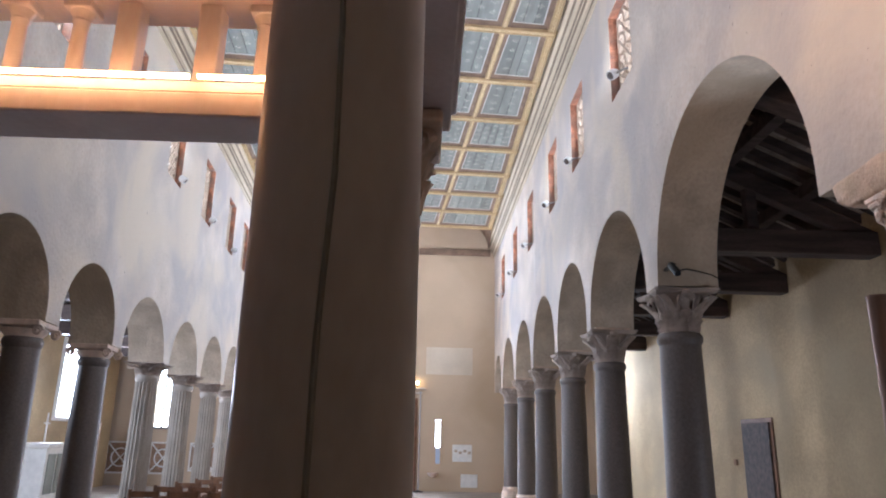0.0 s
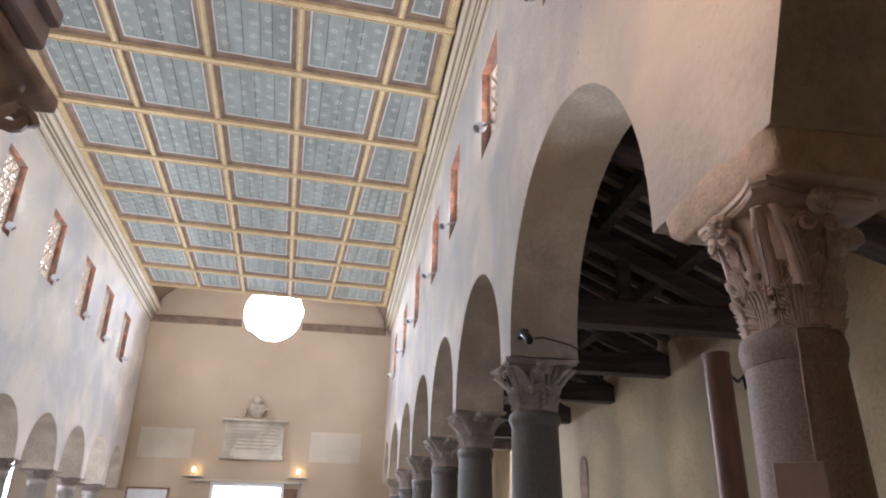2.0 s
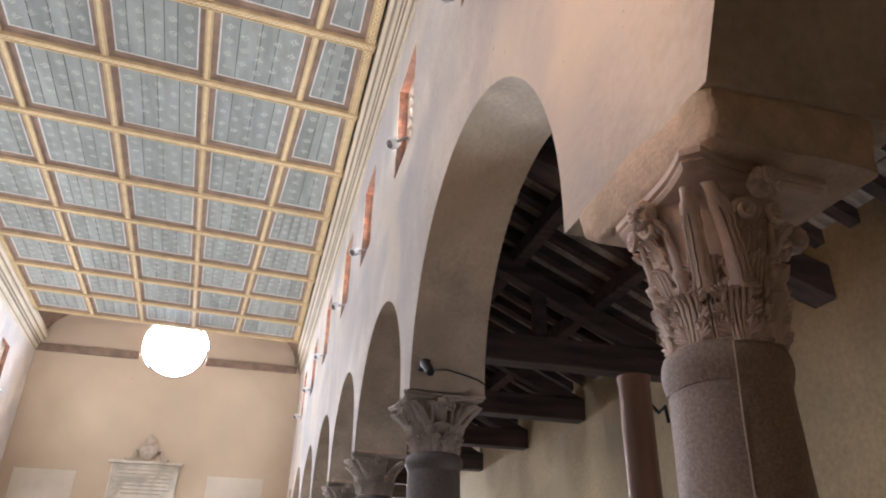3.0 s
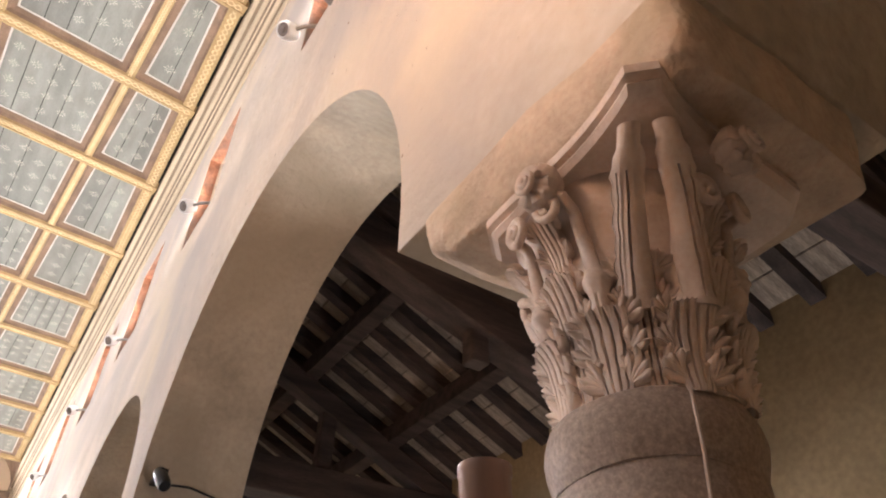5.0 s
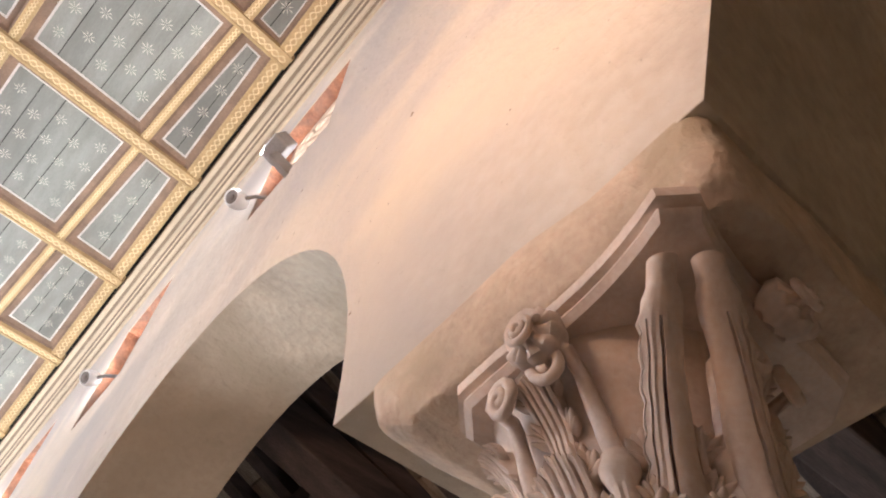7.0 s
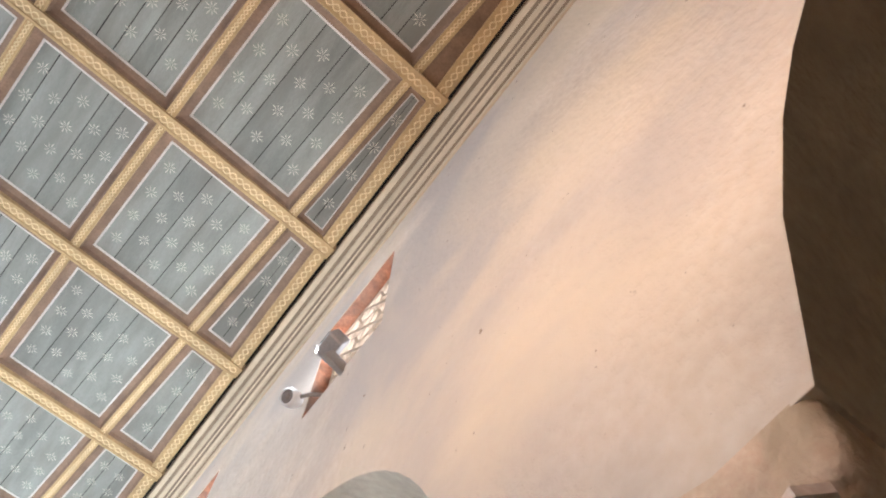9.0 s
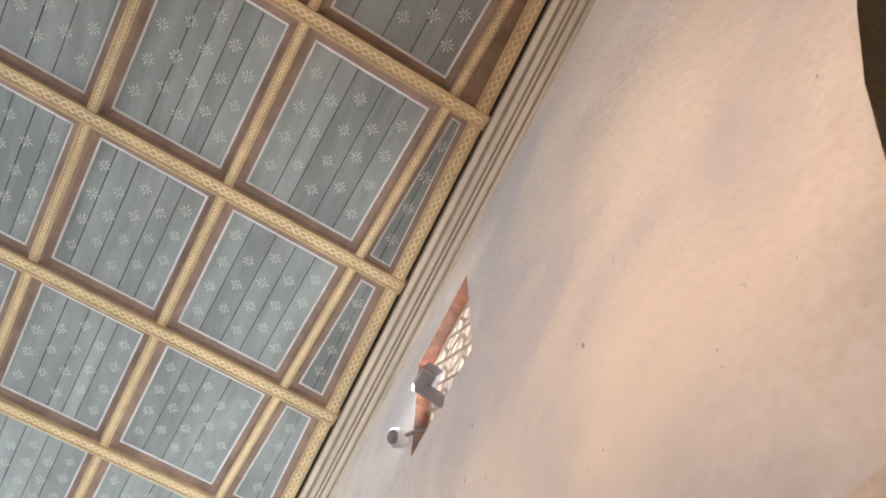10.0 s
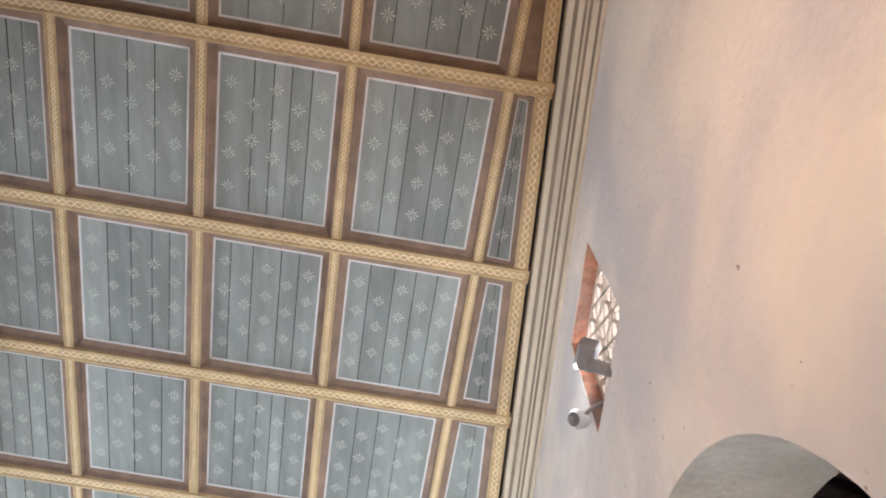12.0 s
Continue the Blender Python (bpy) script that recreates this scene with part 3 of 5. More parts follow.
def leaf_mesh(name, z0, h, width, out, lobes, proud=0.0):
    """An acanthus leaf: a ribbed blade with drilled lines, whose tip bends outward, and frilled lobes on both sides; it grows towards +x."""
    bm = bmesh.new()
    NU, NV = 56, 18
    half = width * 0.30
    grid = []
    for j in range(NV + 3):
        v = min(1.0, j / NV)
        row = []
        for i in range(NU + 3):
            u = max(-1.0, min(1.0, (i - 1) / NU * 2 - 1))
            rim = i in (0, NU + 2)
            w = half * (0.62 + 0.38 * min(1.0, v * 1.7))
            crown = 0.07 * abs(u) ** 1.5 + 0.025 * math.cos(u * math.pi * 5) ** 2
            z = z0 + h * v * (1 - crown * v ** 3)
            off = 0.024 + proud + out * v ** 3.5 - 0.006 * u * u
            cut = max(0.0, math.cos((u * 2.5 + 0.5) * 2 * math.pi / 1.0)) ** 6
            run = min(1.0, v * 6) * (1.0 if v < 0.93 else max(0.0, (1 - v) / 0.07))
            off -= 0.032 * cut * run
            if j == NV + 1:
                off, z = off - 0.008, z + 0.012 * h
            if j == NV + 2:
                off, z = off - 0.026, z - 0.02 * h
            if rim:
                off = -0.01
            row.append(bm.verts.new(on_bell(u * w, z, off)))
        grid.append(row)
    for a, b in zip(grid, grid[1:]):
        for i in range(len(a) - 1):
            bm.faces.new((a[i], a[i + 1], b[i + 1], b[i]))
    for side in (-1, 1):
        for n in range(lobes):
            v = 0.14 + 0.70 * n / (lobes - 1)
            root = half * (0.62 + 0.38 * min(1.0, v * 1.7)) * 0.86
            reach = width * (0.31 - 0.07 * n / (lobes - 1))
            for k in range(4):
                up = 0.35 + 0.36 * k
                length = reach * (0.80 + 0.24 * math.sin(math.pi * (k + 0.6) / 4))
                ang = up if side > 0 else math.pi - up
                finger(bm, side * root, z0 + h * v + 0.006 * k, ang, length, width * 0.062, 0.013 + proud + 0.75 * out * v ** 3.5, 0.020 + 0.008 * (k % 2))
    return mesh_of(name, chipped(bm, 0.0026, 30.0), MARBLE, 50)


def scroll_mesh(side):
    """A stalk that rises between the leaves and ends in a small coil beside the rosette."""
    pts, tap = [], []
    for k in range(9):
        s = k / 8
        a = radians(side * (22 + 4 * s))
        r = bell(0.55 + 0.2 * s) + 0.02 + 0.015 * s
        pts.append(Vector((r * math.cos(a), r * math.sin(a), (0.42 + 0.34 * s) * 0.64)))
        tap.append(1.0 - 0.25 * s)
    a0 = radians(side * 34)
    r0 = bell(0.8) + 0.075
    c = Vector((r0 * math.cos(a0), r0 * math.sin(a0), 0.76 * 0.64))
    tang = Vector((-math.sin(a0), math.cos(a0), 0)) * side
    for k in range(22):
        s = k / 21
        ang = math.pi * 0.85 - s * math.pi * 3.4
        rad = 0.044 * (1 - 0.8 * s)
        pts.append(c + tang * (rad * math.cos(ang)) + Vector((0, 0, rad * math.sin(ang))) + Vector((math.cos(a0), math.sin(a0), 0)) * (0.012 * s))
        tap.append(0.72 - 0.3 * s)
    return mesh_of("scroll", chipped(tube(pts, 0.020, 10, taper=tap), 0.003), MARBLE, 60)


def stem_mesh(side):
    """One of the two broad ribbed stems that climb to a corner of the abacus; the coil has broken away."""
    bm = bmesh.new()
    rows = []
    for k in range(25):
        s = k / 24
        a = radians(side * (20 - 15 * s))
        r = bell(0.30 + 0.52 * s) + 0.030 - 0.035 * (1 - s) ** 3 + 0.160 * s ** 1.9
        z = (0.30 + 0.52 * s) * 0.64
        c = Vector((r * math.cos(a), r * math.sin(a), z))
        n = Vector((math.cos(a), math.sin(a), -0.25 - 0.3 * s)).normalized()
        t = Vector((-math.sin(a), math.cos(a), 0)) * side
        w, d = 0.044 - 0.013 * s, 0.032 - 0.006 * s
        if k > 18:
            w, d = w * (1.12 if k < 22 else 0.85), d * 1.1
        row = []
        for i in range(72):
            q = 2 * math.pi * i / 72
            x, y = math.cos(q), math.sin(q)
            groove = 0.0
            if -0.3 < x < 0.93 and 1 < k < 19 and y > 0:
                groove = 0.030 * max(0.0, math.cos((x - 0.30) * 20)) ** 6
            if x > 0.85 and k < 20:
                x += 0.16 * abs(math.sin(k * 1.05))
            row.append(bm.verts.new(c + t * (w * x) + n * ((d - groove) * y)))
        rows.append(row)
    for a, b in zip(rows, rows[1:]):
        for i in range(72):
            bm.faces.new((a[i], a[(i + 1) % 72], b[(i + 1) % 72], b[i]))
    bm.faces.new(rows[0][::-1])
    bm.faces.new(rows[-1])
    return mesh_of("corner_stem", chipped(bm, 0.004, 22.0), MARBLE, 45)


def rosette_mesh(coil=False):
    bm = bmesh.new()
    rings = []
    for r, d in ((0.0, 0.050), (0.012, 0.048), (0.018, 0.034), (0.026, 0.040), (0.034, 0.030), (0.058, 0.026), (0.064, 0.004), (0.050, -0.03)):
        ring = []
        for i in range(40):
            q = 2 * math.pi * i / 40
            k = 1 + (0.13 * abs(math.sin(q * 5)) - 0.06 if r > 0.03 else 0)
            dd = d - (0.010 * (1 - abs(math.sin(q * 5))) if 0.03 < r < 0.06 else 0)
            ring.append(bm.verts.new((dd, r * k * math.cos(q), r * k * math.sin(q))))
        rings.append(ring)
    for a, b in zip(rings, rings[1:]):
        for i in range(40):
            bm.faces.new((a[i], a[(i + 1) % 40], b[(i + 1) % 40], b[i]))
    bm.faces.new(rings[-1])
    if coil:
        pts = [Vector((0.042 + 0.012 * k / 30, (0.040 - 0.032 * k / 30) * math.cos(k * 0.47), (0.040 - 0.032 * k / 30) * math.sin(k * 0.47))) for k in range(31)]
        tube(pts, 0.0095, 8, bm, taper=[1 - 0.4 * k / 30 for k in range(31)])
    return mesh_of("rosette", chipped(bm, 0.0008 if coil else 0.002), MARBLE, 45)


def abacus_mesh(whole=True):
    """A slab with four hollow sides and cut corners, moulded in two steps."""
    bm = bmesh.new()
    loops = []
    for z, k in ((0.90, 0.93), (0.925, 0.97), (0.945, 0.955), (0.955, 1.0), (1.0, 1.0)):
        pts = []
        for s in range(4):
            m = Matrix.Rotation(s * math.pi / 2, 3, "Z")
            for i in range(13):
                u = i / 12 * 2 - 1
                corner = s if u > 0 else s - 1
                far = 1.0 if whole or corner % 4 == 2 else 0.0
                x = (0.322 if whole else 0.345) + (0.055 if far else -0.01) * abs(u) ** 2.2
                y = u * (0.345 if far else 0.255)
                pts.append(m @ Vector((x * k, y * k, z * 0.64)))
        loops.append([bm.verts.new(p) for p in pts])
    for a, b in zip(loops, loops[1:]):
        for i in range(len(a)):
            bm.faces.new((a[i], a[(i + 1) % len(a)], b[(i + 1) % len(b)], b[i]))
    bm.faces.new(loops[0][::-1])
    bm.faces.new(loops[-1])
    return mesh_of("abacus", bm, MARBLE, 40)


def stalk_mesh():
    """A ribbed stalk with a collar, from which two scrolls spring."""
    bm = bmesh.new()
    rows = []
    for k in range(12):
        s = k / 11
        z = 0.28 + 0.20 * s
        rb = bell(z) + 0.034
        rad = (0.021 + 0.006 * s) * (1.35 if k in (8, 9) else (1.15 if k in (7, 10) else 1.0))
        rows.append([bm.verts.new((rb + rad * (1 - (0.22 * max(0.0, math.cos(6 * q)) if k < 7 else 0)) * math.cos(q), rad * math.sin(q), z * 0.64)) for q in [2 * math.pi * i / 24 for i in range(24)]])
    for a, b in zip(rows, rows[1:]):
        for i in range(24):
            bm.faces.new((a[i], a[(i + 1) % 24], b[(i + 1) % 24], b[i]))
    bm.faces.new(rows[-1])
    return mesh_of("stalk", bm, MARBLE, 45)


STALK = stalk_mesh()
LOW, HIGH = leaf_mesh("leaf", -0.01, 0.32, 0.165, 0.036, 3, 0.010), leaf_mesh("tall_leaf", 0.0, 0.53, 0.150, 0.046, 4)
BUD = leaf_mesh("small_leaf", 0.46, 0.34, 0.11, 0.05, 3)
SCROLL = {s: scroll_mesh(s) for s in (-1, 1)}
STEM = {s: stem_mesh(s) for s in (-1, 1)}
ROSETTE, COILED, ABACUS, ABACUS_WORN = rosette_mesh(), rosette_mesh(True), abacus_mesh(), abacus_mesh(False)
BELL = mesh_of("capital", lathe([(0.210, 0.0), (0.216, 0.008), (0.208, 0.018)] + [(bell(i / 12), 0.018 + (0.60 - 0.018) * i / 12) for i in range(13)], 48), MARBLE, 40)


@functools.cache
def dimmed(name):
    """The same carving in a darker marble that carries the far capitals' shade."""
    data = bpy.data.meshes[name].copy()
    data.materials[0] = DIM_MARBLE
    return data


def corinthian(parent, z, size, rise, worn=False):
    """The carved capital under parent: bell, two rows of leaves, stems, scrolls, rosettes and abacus."""
    def cut(mesh):
        return mesh if worn else dimmed(mesh.name)

    cap = part("capital", cut(BELL), None, parent, "carved marble capital with two rows of leaves", at=Matrix.Translation((0.008 if worn else 0, -0.012 if worn else 0, z)) @ Matrix.Diagonal((size, size, rise, 1)))
    wide = Matrix.Translation((0.020, -0.058, 0)) if worn else Matrix.Identity(4)
    for k in range(8):
        part("leaf", cut(LOW), None, cap, at=pose(0, 0, 0, 0, 0, 22.5 + 45 * k))
        part("leaf", cut(HIGH), None, cap, at=pose(0, 0, 0, 0, 0, 45 * k))
        part("stalk", cut(STALK), None, cap, at=pose(0, 0, 0, 0, 0, 22.5 + 45 * k))
    for k in range(4):
        for s in (-1, 1):
            if not worn or k == 2:
                part("corner_stem", cut(STEM[s]), None, cap, at=wide @ pose(0, 0, 0, 0, 0, 45 + 90 * k))
            part("scroll", cut(SCROLL[s]), None, cap, at=pose(0, 0, 0, 0, 0, 45 + 90 * k))
        part("rosette", cut(COILED if worn else ROSETTE), None, cap, at=wide @ pose(0, 0, 0, 0, 0, 90 * k) @ pose(0.36 if worn else 0.33, -0.06 if worn and k == 3 else 0, 0.55))
    if worn:
        for a in (90, 135, 180, 270, 315):
            part("leaf", BUD, None, cap, at=pose(0, 0, 0, 0, 0, a))
    part("abacus", cut(ABACUS_WORN if worn else ABACUS), None, cap, at=wide)
    return cap


def column(name, neck, top, r, label, group, flutes=0, mat=GRANITE, kind="corinthian", worn=False):
    """A column whose base stands at the origin: neck is the height of the ring below the capital."""
    ob = tagged(new(name), label, "column", group)
    part("base", lathe([(r * 1.5, 0.0), (r * 1.5, 0.09), (r * 1.42, 0.10), (r * 1.46, 0.14), (r * 1.4, 0.19), (r * 1.22, 0.21), (r * 1.3, 0.26), (r * 1.2, 0.30), (r * 1.13, 0.31)], 40), MARBLE, ob, "moulded marble base", smooth=40)
    prof = [(r * (1.13 - 0.13 * ((i / 20) ** 1.6)), 0.31 + (neck - 0.02 - 0.31) * i / 20) for i in range(21)]
    part("shaft", lathe(prof, 120 if flutes else 48, flutes=flutes, flute_depth=0.02 if flutes else 0), mat, ob, smooth=35)
    ring = 1.07 if worn else 1.10
    band = lathe([(r, neck - 0.03), (r * 1.02, neck - 0.02), (r * ring, neck + 0.01), (r * (ring + 0.02), neck + 0.035), (r * ring, neck + 0.06), (r * 1.02, neck + 0.085), (r * 0.98, neck + 0.09)], 64)
    part("neck_ring", chipped(band, 0.006, 9.0) if worn else band, mat, ob, smooth=45)
    if kind == "corinthian":
        corinthian(ob, neck + 0.085, 0.77 if worn else 0.86, (top - neck - 0.085) / 0.64, worn)
    else:
        h = top - neck - 0.085
        cap = part("capital", lathe([(r, neck + 0.085), (r * 1.02, neck + 0.10), (r * 1.25, neck + 0.085 + h * 0.35), (r * 1.3, neck + 0.085 + h * 0.5)], 40), MARBLE, ob, "worn marble capital", smooth=45)
        part("abacus", boxed(-r * 1.35, r * 1.35, -r * 1.35, r * 1.35, neck + 0.085 + h * 0.62, top, 0.015), MARBLE, cap)
        for sx in (-1, 1):
            for sy in (-1, 1):
                roll = bmesh.new()
                pts = [Vector((sx * (r * 1.28 + 0.055 * math.cos(q) * (1 - q / 14)), sy * r * 1.18, neck + 0.085 + h * 0.36 + 0.055 * math.sin(q) * (1 - q / 14))) for q in [i * 0.5 for i in range(22)]]
                part("volute", tube(pts, 0.018, 6, roll), MARBLE, cap, smooth=60)
    return ob


near_column = column("column", 2.195, 2.765, 0.172, "brown granite column with a carved leafy capital", "right arcade columns", worn=True)
NX, NY = 3.600, 3.755
near_column.matrix_basis = pose(NX, NY, F)
wire_pts = []
for k in range(22):
    z, w = 2.27 - 0.1 * k, radians(242 - 0.8 * k)
    d = 0.175 * (1.13 - 0.13 * (max(0.0, z - 0.31) / 1.87) ** 1.6) if z < 2.14 else 0.192
    wire_pts.append((NX + d * math.cos(w), NY + d * math.sin(w), F + z))
wire = tube(wire_pts, 0.0032, 6)
thing("cable", wire, MARBLE, "thin pale cable running down the column", "cable", smooth=60)
far_column = column("column", 2.49, 3.0, 0.200, "grey granite column with a carved leafy capital", "right arcade columns", mat=DARKGRANITE)
far_column.matrix_basis = pose(3.62, R_COL[0], F)
for y in R_COL[1:]:
    copy_thing(far_column, pose(3.62, y, F))
left_plain = column("column", 2.40, 2.66, 0.182, "grey granite column with a small scrolled capital", "left arcade columns", kind="ionic", mat=DARKGRANITE)
left_plain.matrix_basis = ML @ pose(-3.62, L_COL[0], F)
for y in L_COL[1:3]:
    copy_thing(left_plain, ML @ pose(-3.62, y, F))
left_fluted = column("column", 2.38, 2.66, 0.175, "grey fluted marble column with a leafy capital", "left arcade columns", flutes=20, mat=FLUTED)
left_fluted.matrix_basis = ML @ pose(-3.62, L_COL[3], F)
for y in L_COL[4:]:
    copy_thing(left_fluted, ML @ pose(-3.62, y, F))

# rough impost slab between the near capital and the wall
imp = bmesh.new()
rings = []
for z, d in ((3.37, 0.012), (3.325, -0.004), (3.30, -0.004), (3.235, 0.004), (3.185, 0.022), (3.165, 0.06), (3.163, 0.2)):
    edge = []
    for cx, cy, q in ((3.955, 4.15, 0), (3.35, 4.15, 1), (3.35, 3.31, 2), (3.955, 3.31, 3)):
        sx, sy = (1 if q in (0, 3) else -1), (1 if q in (0, 1) else -1)
        dx, dy = (d if sx < 0 else 0.006), (min(0.2, max(d, 0.0) * 4) if sy > 0 else 0.008 + max(0.0, 3.325 - z) * 0.2)
        for i in range(5):
            w = radians(90 * q + 22.5 * i)
            edge.append(imp.verts.new((cx - sx * (dx + 0.05) + 0.05 * math.cos(w), cy - sy * (dy + 0.05) + 0.05 * math.sin(w), z)))
    rings.append(edge)
for p, q in zip(rings, rings[1:]):
    for i in range(20):
        imp.faces.new((p[i], p[(i + 1) % 20], q[(i + 1) % 20], q[i]))
imp.faces.new(rings[0])
imp.faces.new(rings[-1])
bmesh.ops.subdivide_edges(imp, edges=imp.edges, cuts=3, use_grid_fill=True)
chipped(imp, 0.007, 16.0)
thing("impost_block", imp, SOFFIT, "rough plastered impost block above the capital", "impost", kind="structure", smooth=50)
for y in R_COL:
    thing("impost_block", boxed(3.40, 3.88, y - 0.16, y + 0.16, 3.395, 3.45, 0.01), SOFFIT, "thin plastered impost block", "impost", kind="structure")

# ---- aisle roofs ----
def aisle(side, x_in, x_out, z_in, z_out, ties, tie_z, label, at=Matrix.Identity(4)):
    """A lean-to roof: boards and common rafters in one ceiling, trusses of dark timber below it."""
    s = 1 if side == "right" else -1
    bm = bmesh.new()
    slope = (z_out - z_in) / (x_out - x_in)
    n = 12
    for k in range(n):
        a, b = x_in + (x_out - x_in) * k / n, x_in + (x_out - x_in) * (k + 1) / n - s * 0.012
        za, zb = z_in + slope * (a - x_in), z_in + slope * (b - x_in)
        vs = [bm.verts.new(p) for p in ((a, -4.5, za + 0.10), (b, -4.5, zb + 0.10), (b, END, zb + 0.10), (a, END, za + 0.10))]
        up = [bm.verts.new(v.co + Vector((0, 0, 0.03))) for v in vs]
        for q in ((0, 1, 2, 3), (4, 7, 6, 5), (0, 4, 5, 1), (1, 5, 6, 2), (2, 6, 7, 3), (3, 7, 4, 0)):
            bm.faces.new([(vs + up)[i] for i in q]).material_index = 0
    vs = [bm.verts.new(p) for p in ((x_in, -4.5, z_in + 0.2), (x_out, -4.5, z_out + 0.2), (x_out, END, z_out + 0.2), (x_in, END, z_in + 0.2))]
    bm.faces.new(vs).material_index = 1
    y = -4.3
    while y < END:
        vs = [bm.verts.new((x, yy, z + d)) for yy in (y, y + 0.11) for x, z in ((x_in, z_in), (x_out, z_out)) for d in (-0.02, 0.10)]
        for q in ((0, 1, 3, 2), (4, 6, 7, 5), (0, 4, 5, 1), (2, 3, 7, 6), (0, 2, 6, 4), (1, 5, 7, 3)):
            bm.faces.new([vs[i] for i in q]).material_index = 1
        y += 0.37
    thing("ceiling_" + side + "_aisle", bm, [PLANK, WOOD], label, "ceiling", kind="structure", at=at)
    for t in (0.33, 0.68):
        x = x_in + (x_out - x_in) * t
        z = z_in + (z_out - z_in) * t - 0.03
        thing("purlin", boxed(x - 0.075, x + 0.075, -4.4, END - 0.01, z - 0.17, z, 0.01), WOOD, "dark squared timber under the rafters", "beam", "aisle purlins", kind="structure", at=at)
    for y in ties:
        truss = tagged(new("roof_truss"), "dark timber roof truss across the aisle", "truss", "aisle trusses")
        truss.matrix_basis = at @ pose(x_in, y, 0)
        w = x_out - x_in
        tie = boxed(min(0, w), max(0, w), -0.12, 0.12, tie_z, tie_z + 0.30, 0.015)
        if 5 < y < 7 and s > 0:
            for v in tie.verts:
                v.co.z += 0.85 * (1 - v.co.x / w)
        part("tie_beam", tie, WOOD, truss)
        rf = bmesh.new()
        vs = [rf.verts.new((x, yy, z)) for yy in (-0.08, 0.08) for x, z in ((0, z_in - 0.42), (w, z_out - 0.40), (w, z_out - 0.20), (0, z_in - 0.22))]
        for q in ((0, 1, 2, 3), (4, 7, 6, 5), (0, 4, 5, 1), (1, 5, 6, 2), (2, 6, 7, 3), (3, 7, 4, 0)):
            rf.faces.new([vs[i] for i in q])
        part("principal_rafter", rf, WOOD, truss)
        part("strut", boxed(w * 0.42 - 0.07, w * 0.42 + 0.07, -0.06, 0.06, tie_z + 0.28, z_in + (z_out - z_in) * 0.42 - 0.38, 0.01), WOOD, truss)


aisle("right", 3.95, 6.54, 5.9, 4.66, (3.9, 6.2, 8.5, 10.68, 12.78, 15.1, 17.5, 19.9), 4.16, "dark rafters under pale roof boards")
aisle("left", -3.92, -7.81, 5.7, 4.5, (3.4, 6.15, 8.12, 10.1, 12.45, 14.72, 16.98, 19.05, 21.2), 4.10, "dark rafters under pale roof boards", ML)

# ---- clerestory windows ----
def diamond_lattice(w, h):
    """A pierced stone screen: bars on two diagonals in a frame, in the y-z plane."""
    bm = bmesh.new()
    box(bm, -0.02, 0.02, -w / 2, w / 2, 0, 0.05)
    box(bm, -0.02, 0.02, -w / 2, w / 2, h - 0.05, h)
    for s in (-1, 1):
        box(bm, -0.02, 0.02, s * w / 2 - (0.05 if s > 0 else 0), s * w / 2 + (0.05 if s < 0 else 0), 0.05, h - 0.05)
    cell = w / 3
    rows = int(round(h / (cell * 1.05)))
    ch = h / rows
    for i in range(3):
        for j in range(rows):
            cy, cz = -w / 2 + cell * (i + 0.5), ch * (j + 0.5)
            for k in range(4):
                a = math.pi / 4 + k * math.pi / 2
                m = Matrix.Translation((0, cy, cz)) @ Matrix.Rotation(a, 4, "X")
                box(bm, -0.018, 0.018, 0.0, math.hypot(cell, ch) / 2, -0.014, 0.014, m=m)
            n = 12
            for k in range(n):
                a0, a1 = 2 * math.pi * k / n, 2 * math.pi * (k + 1) / n
                ro, ri = min(cell, ch) * 0.52, min(cell, ch) * 0.44
                vs = [bm.verts.new((x, cy + r * math.cos(a), cz + r * math.sin(a))) for x in (-0.016, 0.016) for a in (a0, a1) for r in (ri, ro)]
                for q in ((0, 1, 3, 2), (4, 6, 7, 5), (0, 2, 6, 4), (1, 5, 7, 3)):
                    bm.faces.new([vs[t] for t in q])
    return mesh_of("lattice", bm, LATTICE)


W_R, W_L, WZ0, WZ1 = 0.88, 0.80, 6.06, 7.28
LAT_R, LAT_L = diamond_lattice(W_R, WZ1 - WZ0), diamond_lattice(W_L, WZ1 - WZ0)


def clerestory(n, x, s, y, w, lat):
    """An opening lined with red-orange plaster, a lattice near its outer edge and bright sky behind."""
    ob = tagged(new("window_%d" % n), "small window with red-orange reveals and a stone lattice", "window", kind="structure")
    ob.matrix_basis = (ML if s < 0 else Matrix.Identity(4)) @ pose(x, y - w / 2, WZ0)
    h, t, d0, d1 = WZ1 - WZ0, 0.006, 0.006, 0.56
    lo, hi = sorted((s * d0, s * d1))
    for name, b in (("reveal", (lo, hi, -w / 2 - 0.001, -w / 2 + t, 0, h)), ("reveal", (lo, hi, w / 2 - t, w / 2 + 0.001, 0, h)), ("head", (lo, hi, -w / 2 + t, w / 2 - t, h - t, h + 0.001)), ("sill", (lo, hi, -w / 2 + t, w / 2 - t, -0.001, t))):
        part(name, boxed(*b), ORANGE, ob)
    part("lattice", lat, None, ob, "pierced pale stone lattice", at=pose(s * 0.13, 0, 0))
    pane = bmesh.new()
    box(pane, s * 0.18, s * 0.19, -w / 2 + t, w / 2 - t, t, h - t)
    part("pane", pane, PANEGLOW, ob)


num = 0
for y in R_WIN:
    num += 1
    clerestory(num, 3.35, 1, y, W_R, LAT_R)
for y in L_WIN:
    num += 1
    clerestory(num, -3.35, -1, y, W_L, LAT_L)

# ---- canopy over the altar ----
CN, CF = Vector((0.940, 1.468, 0)), Vector((0.902, 2.993, 0))
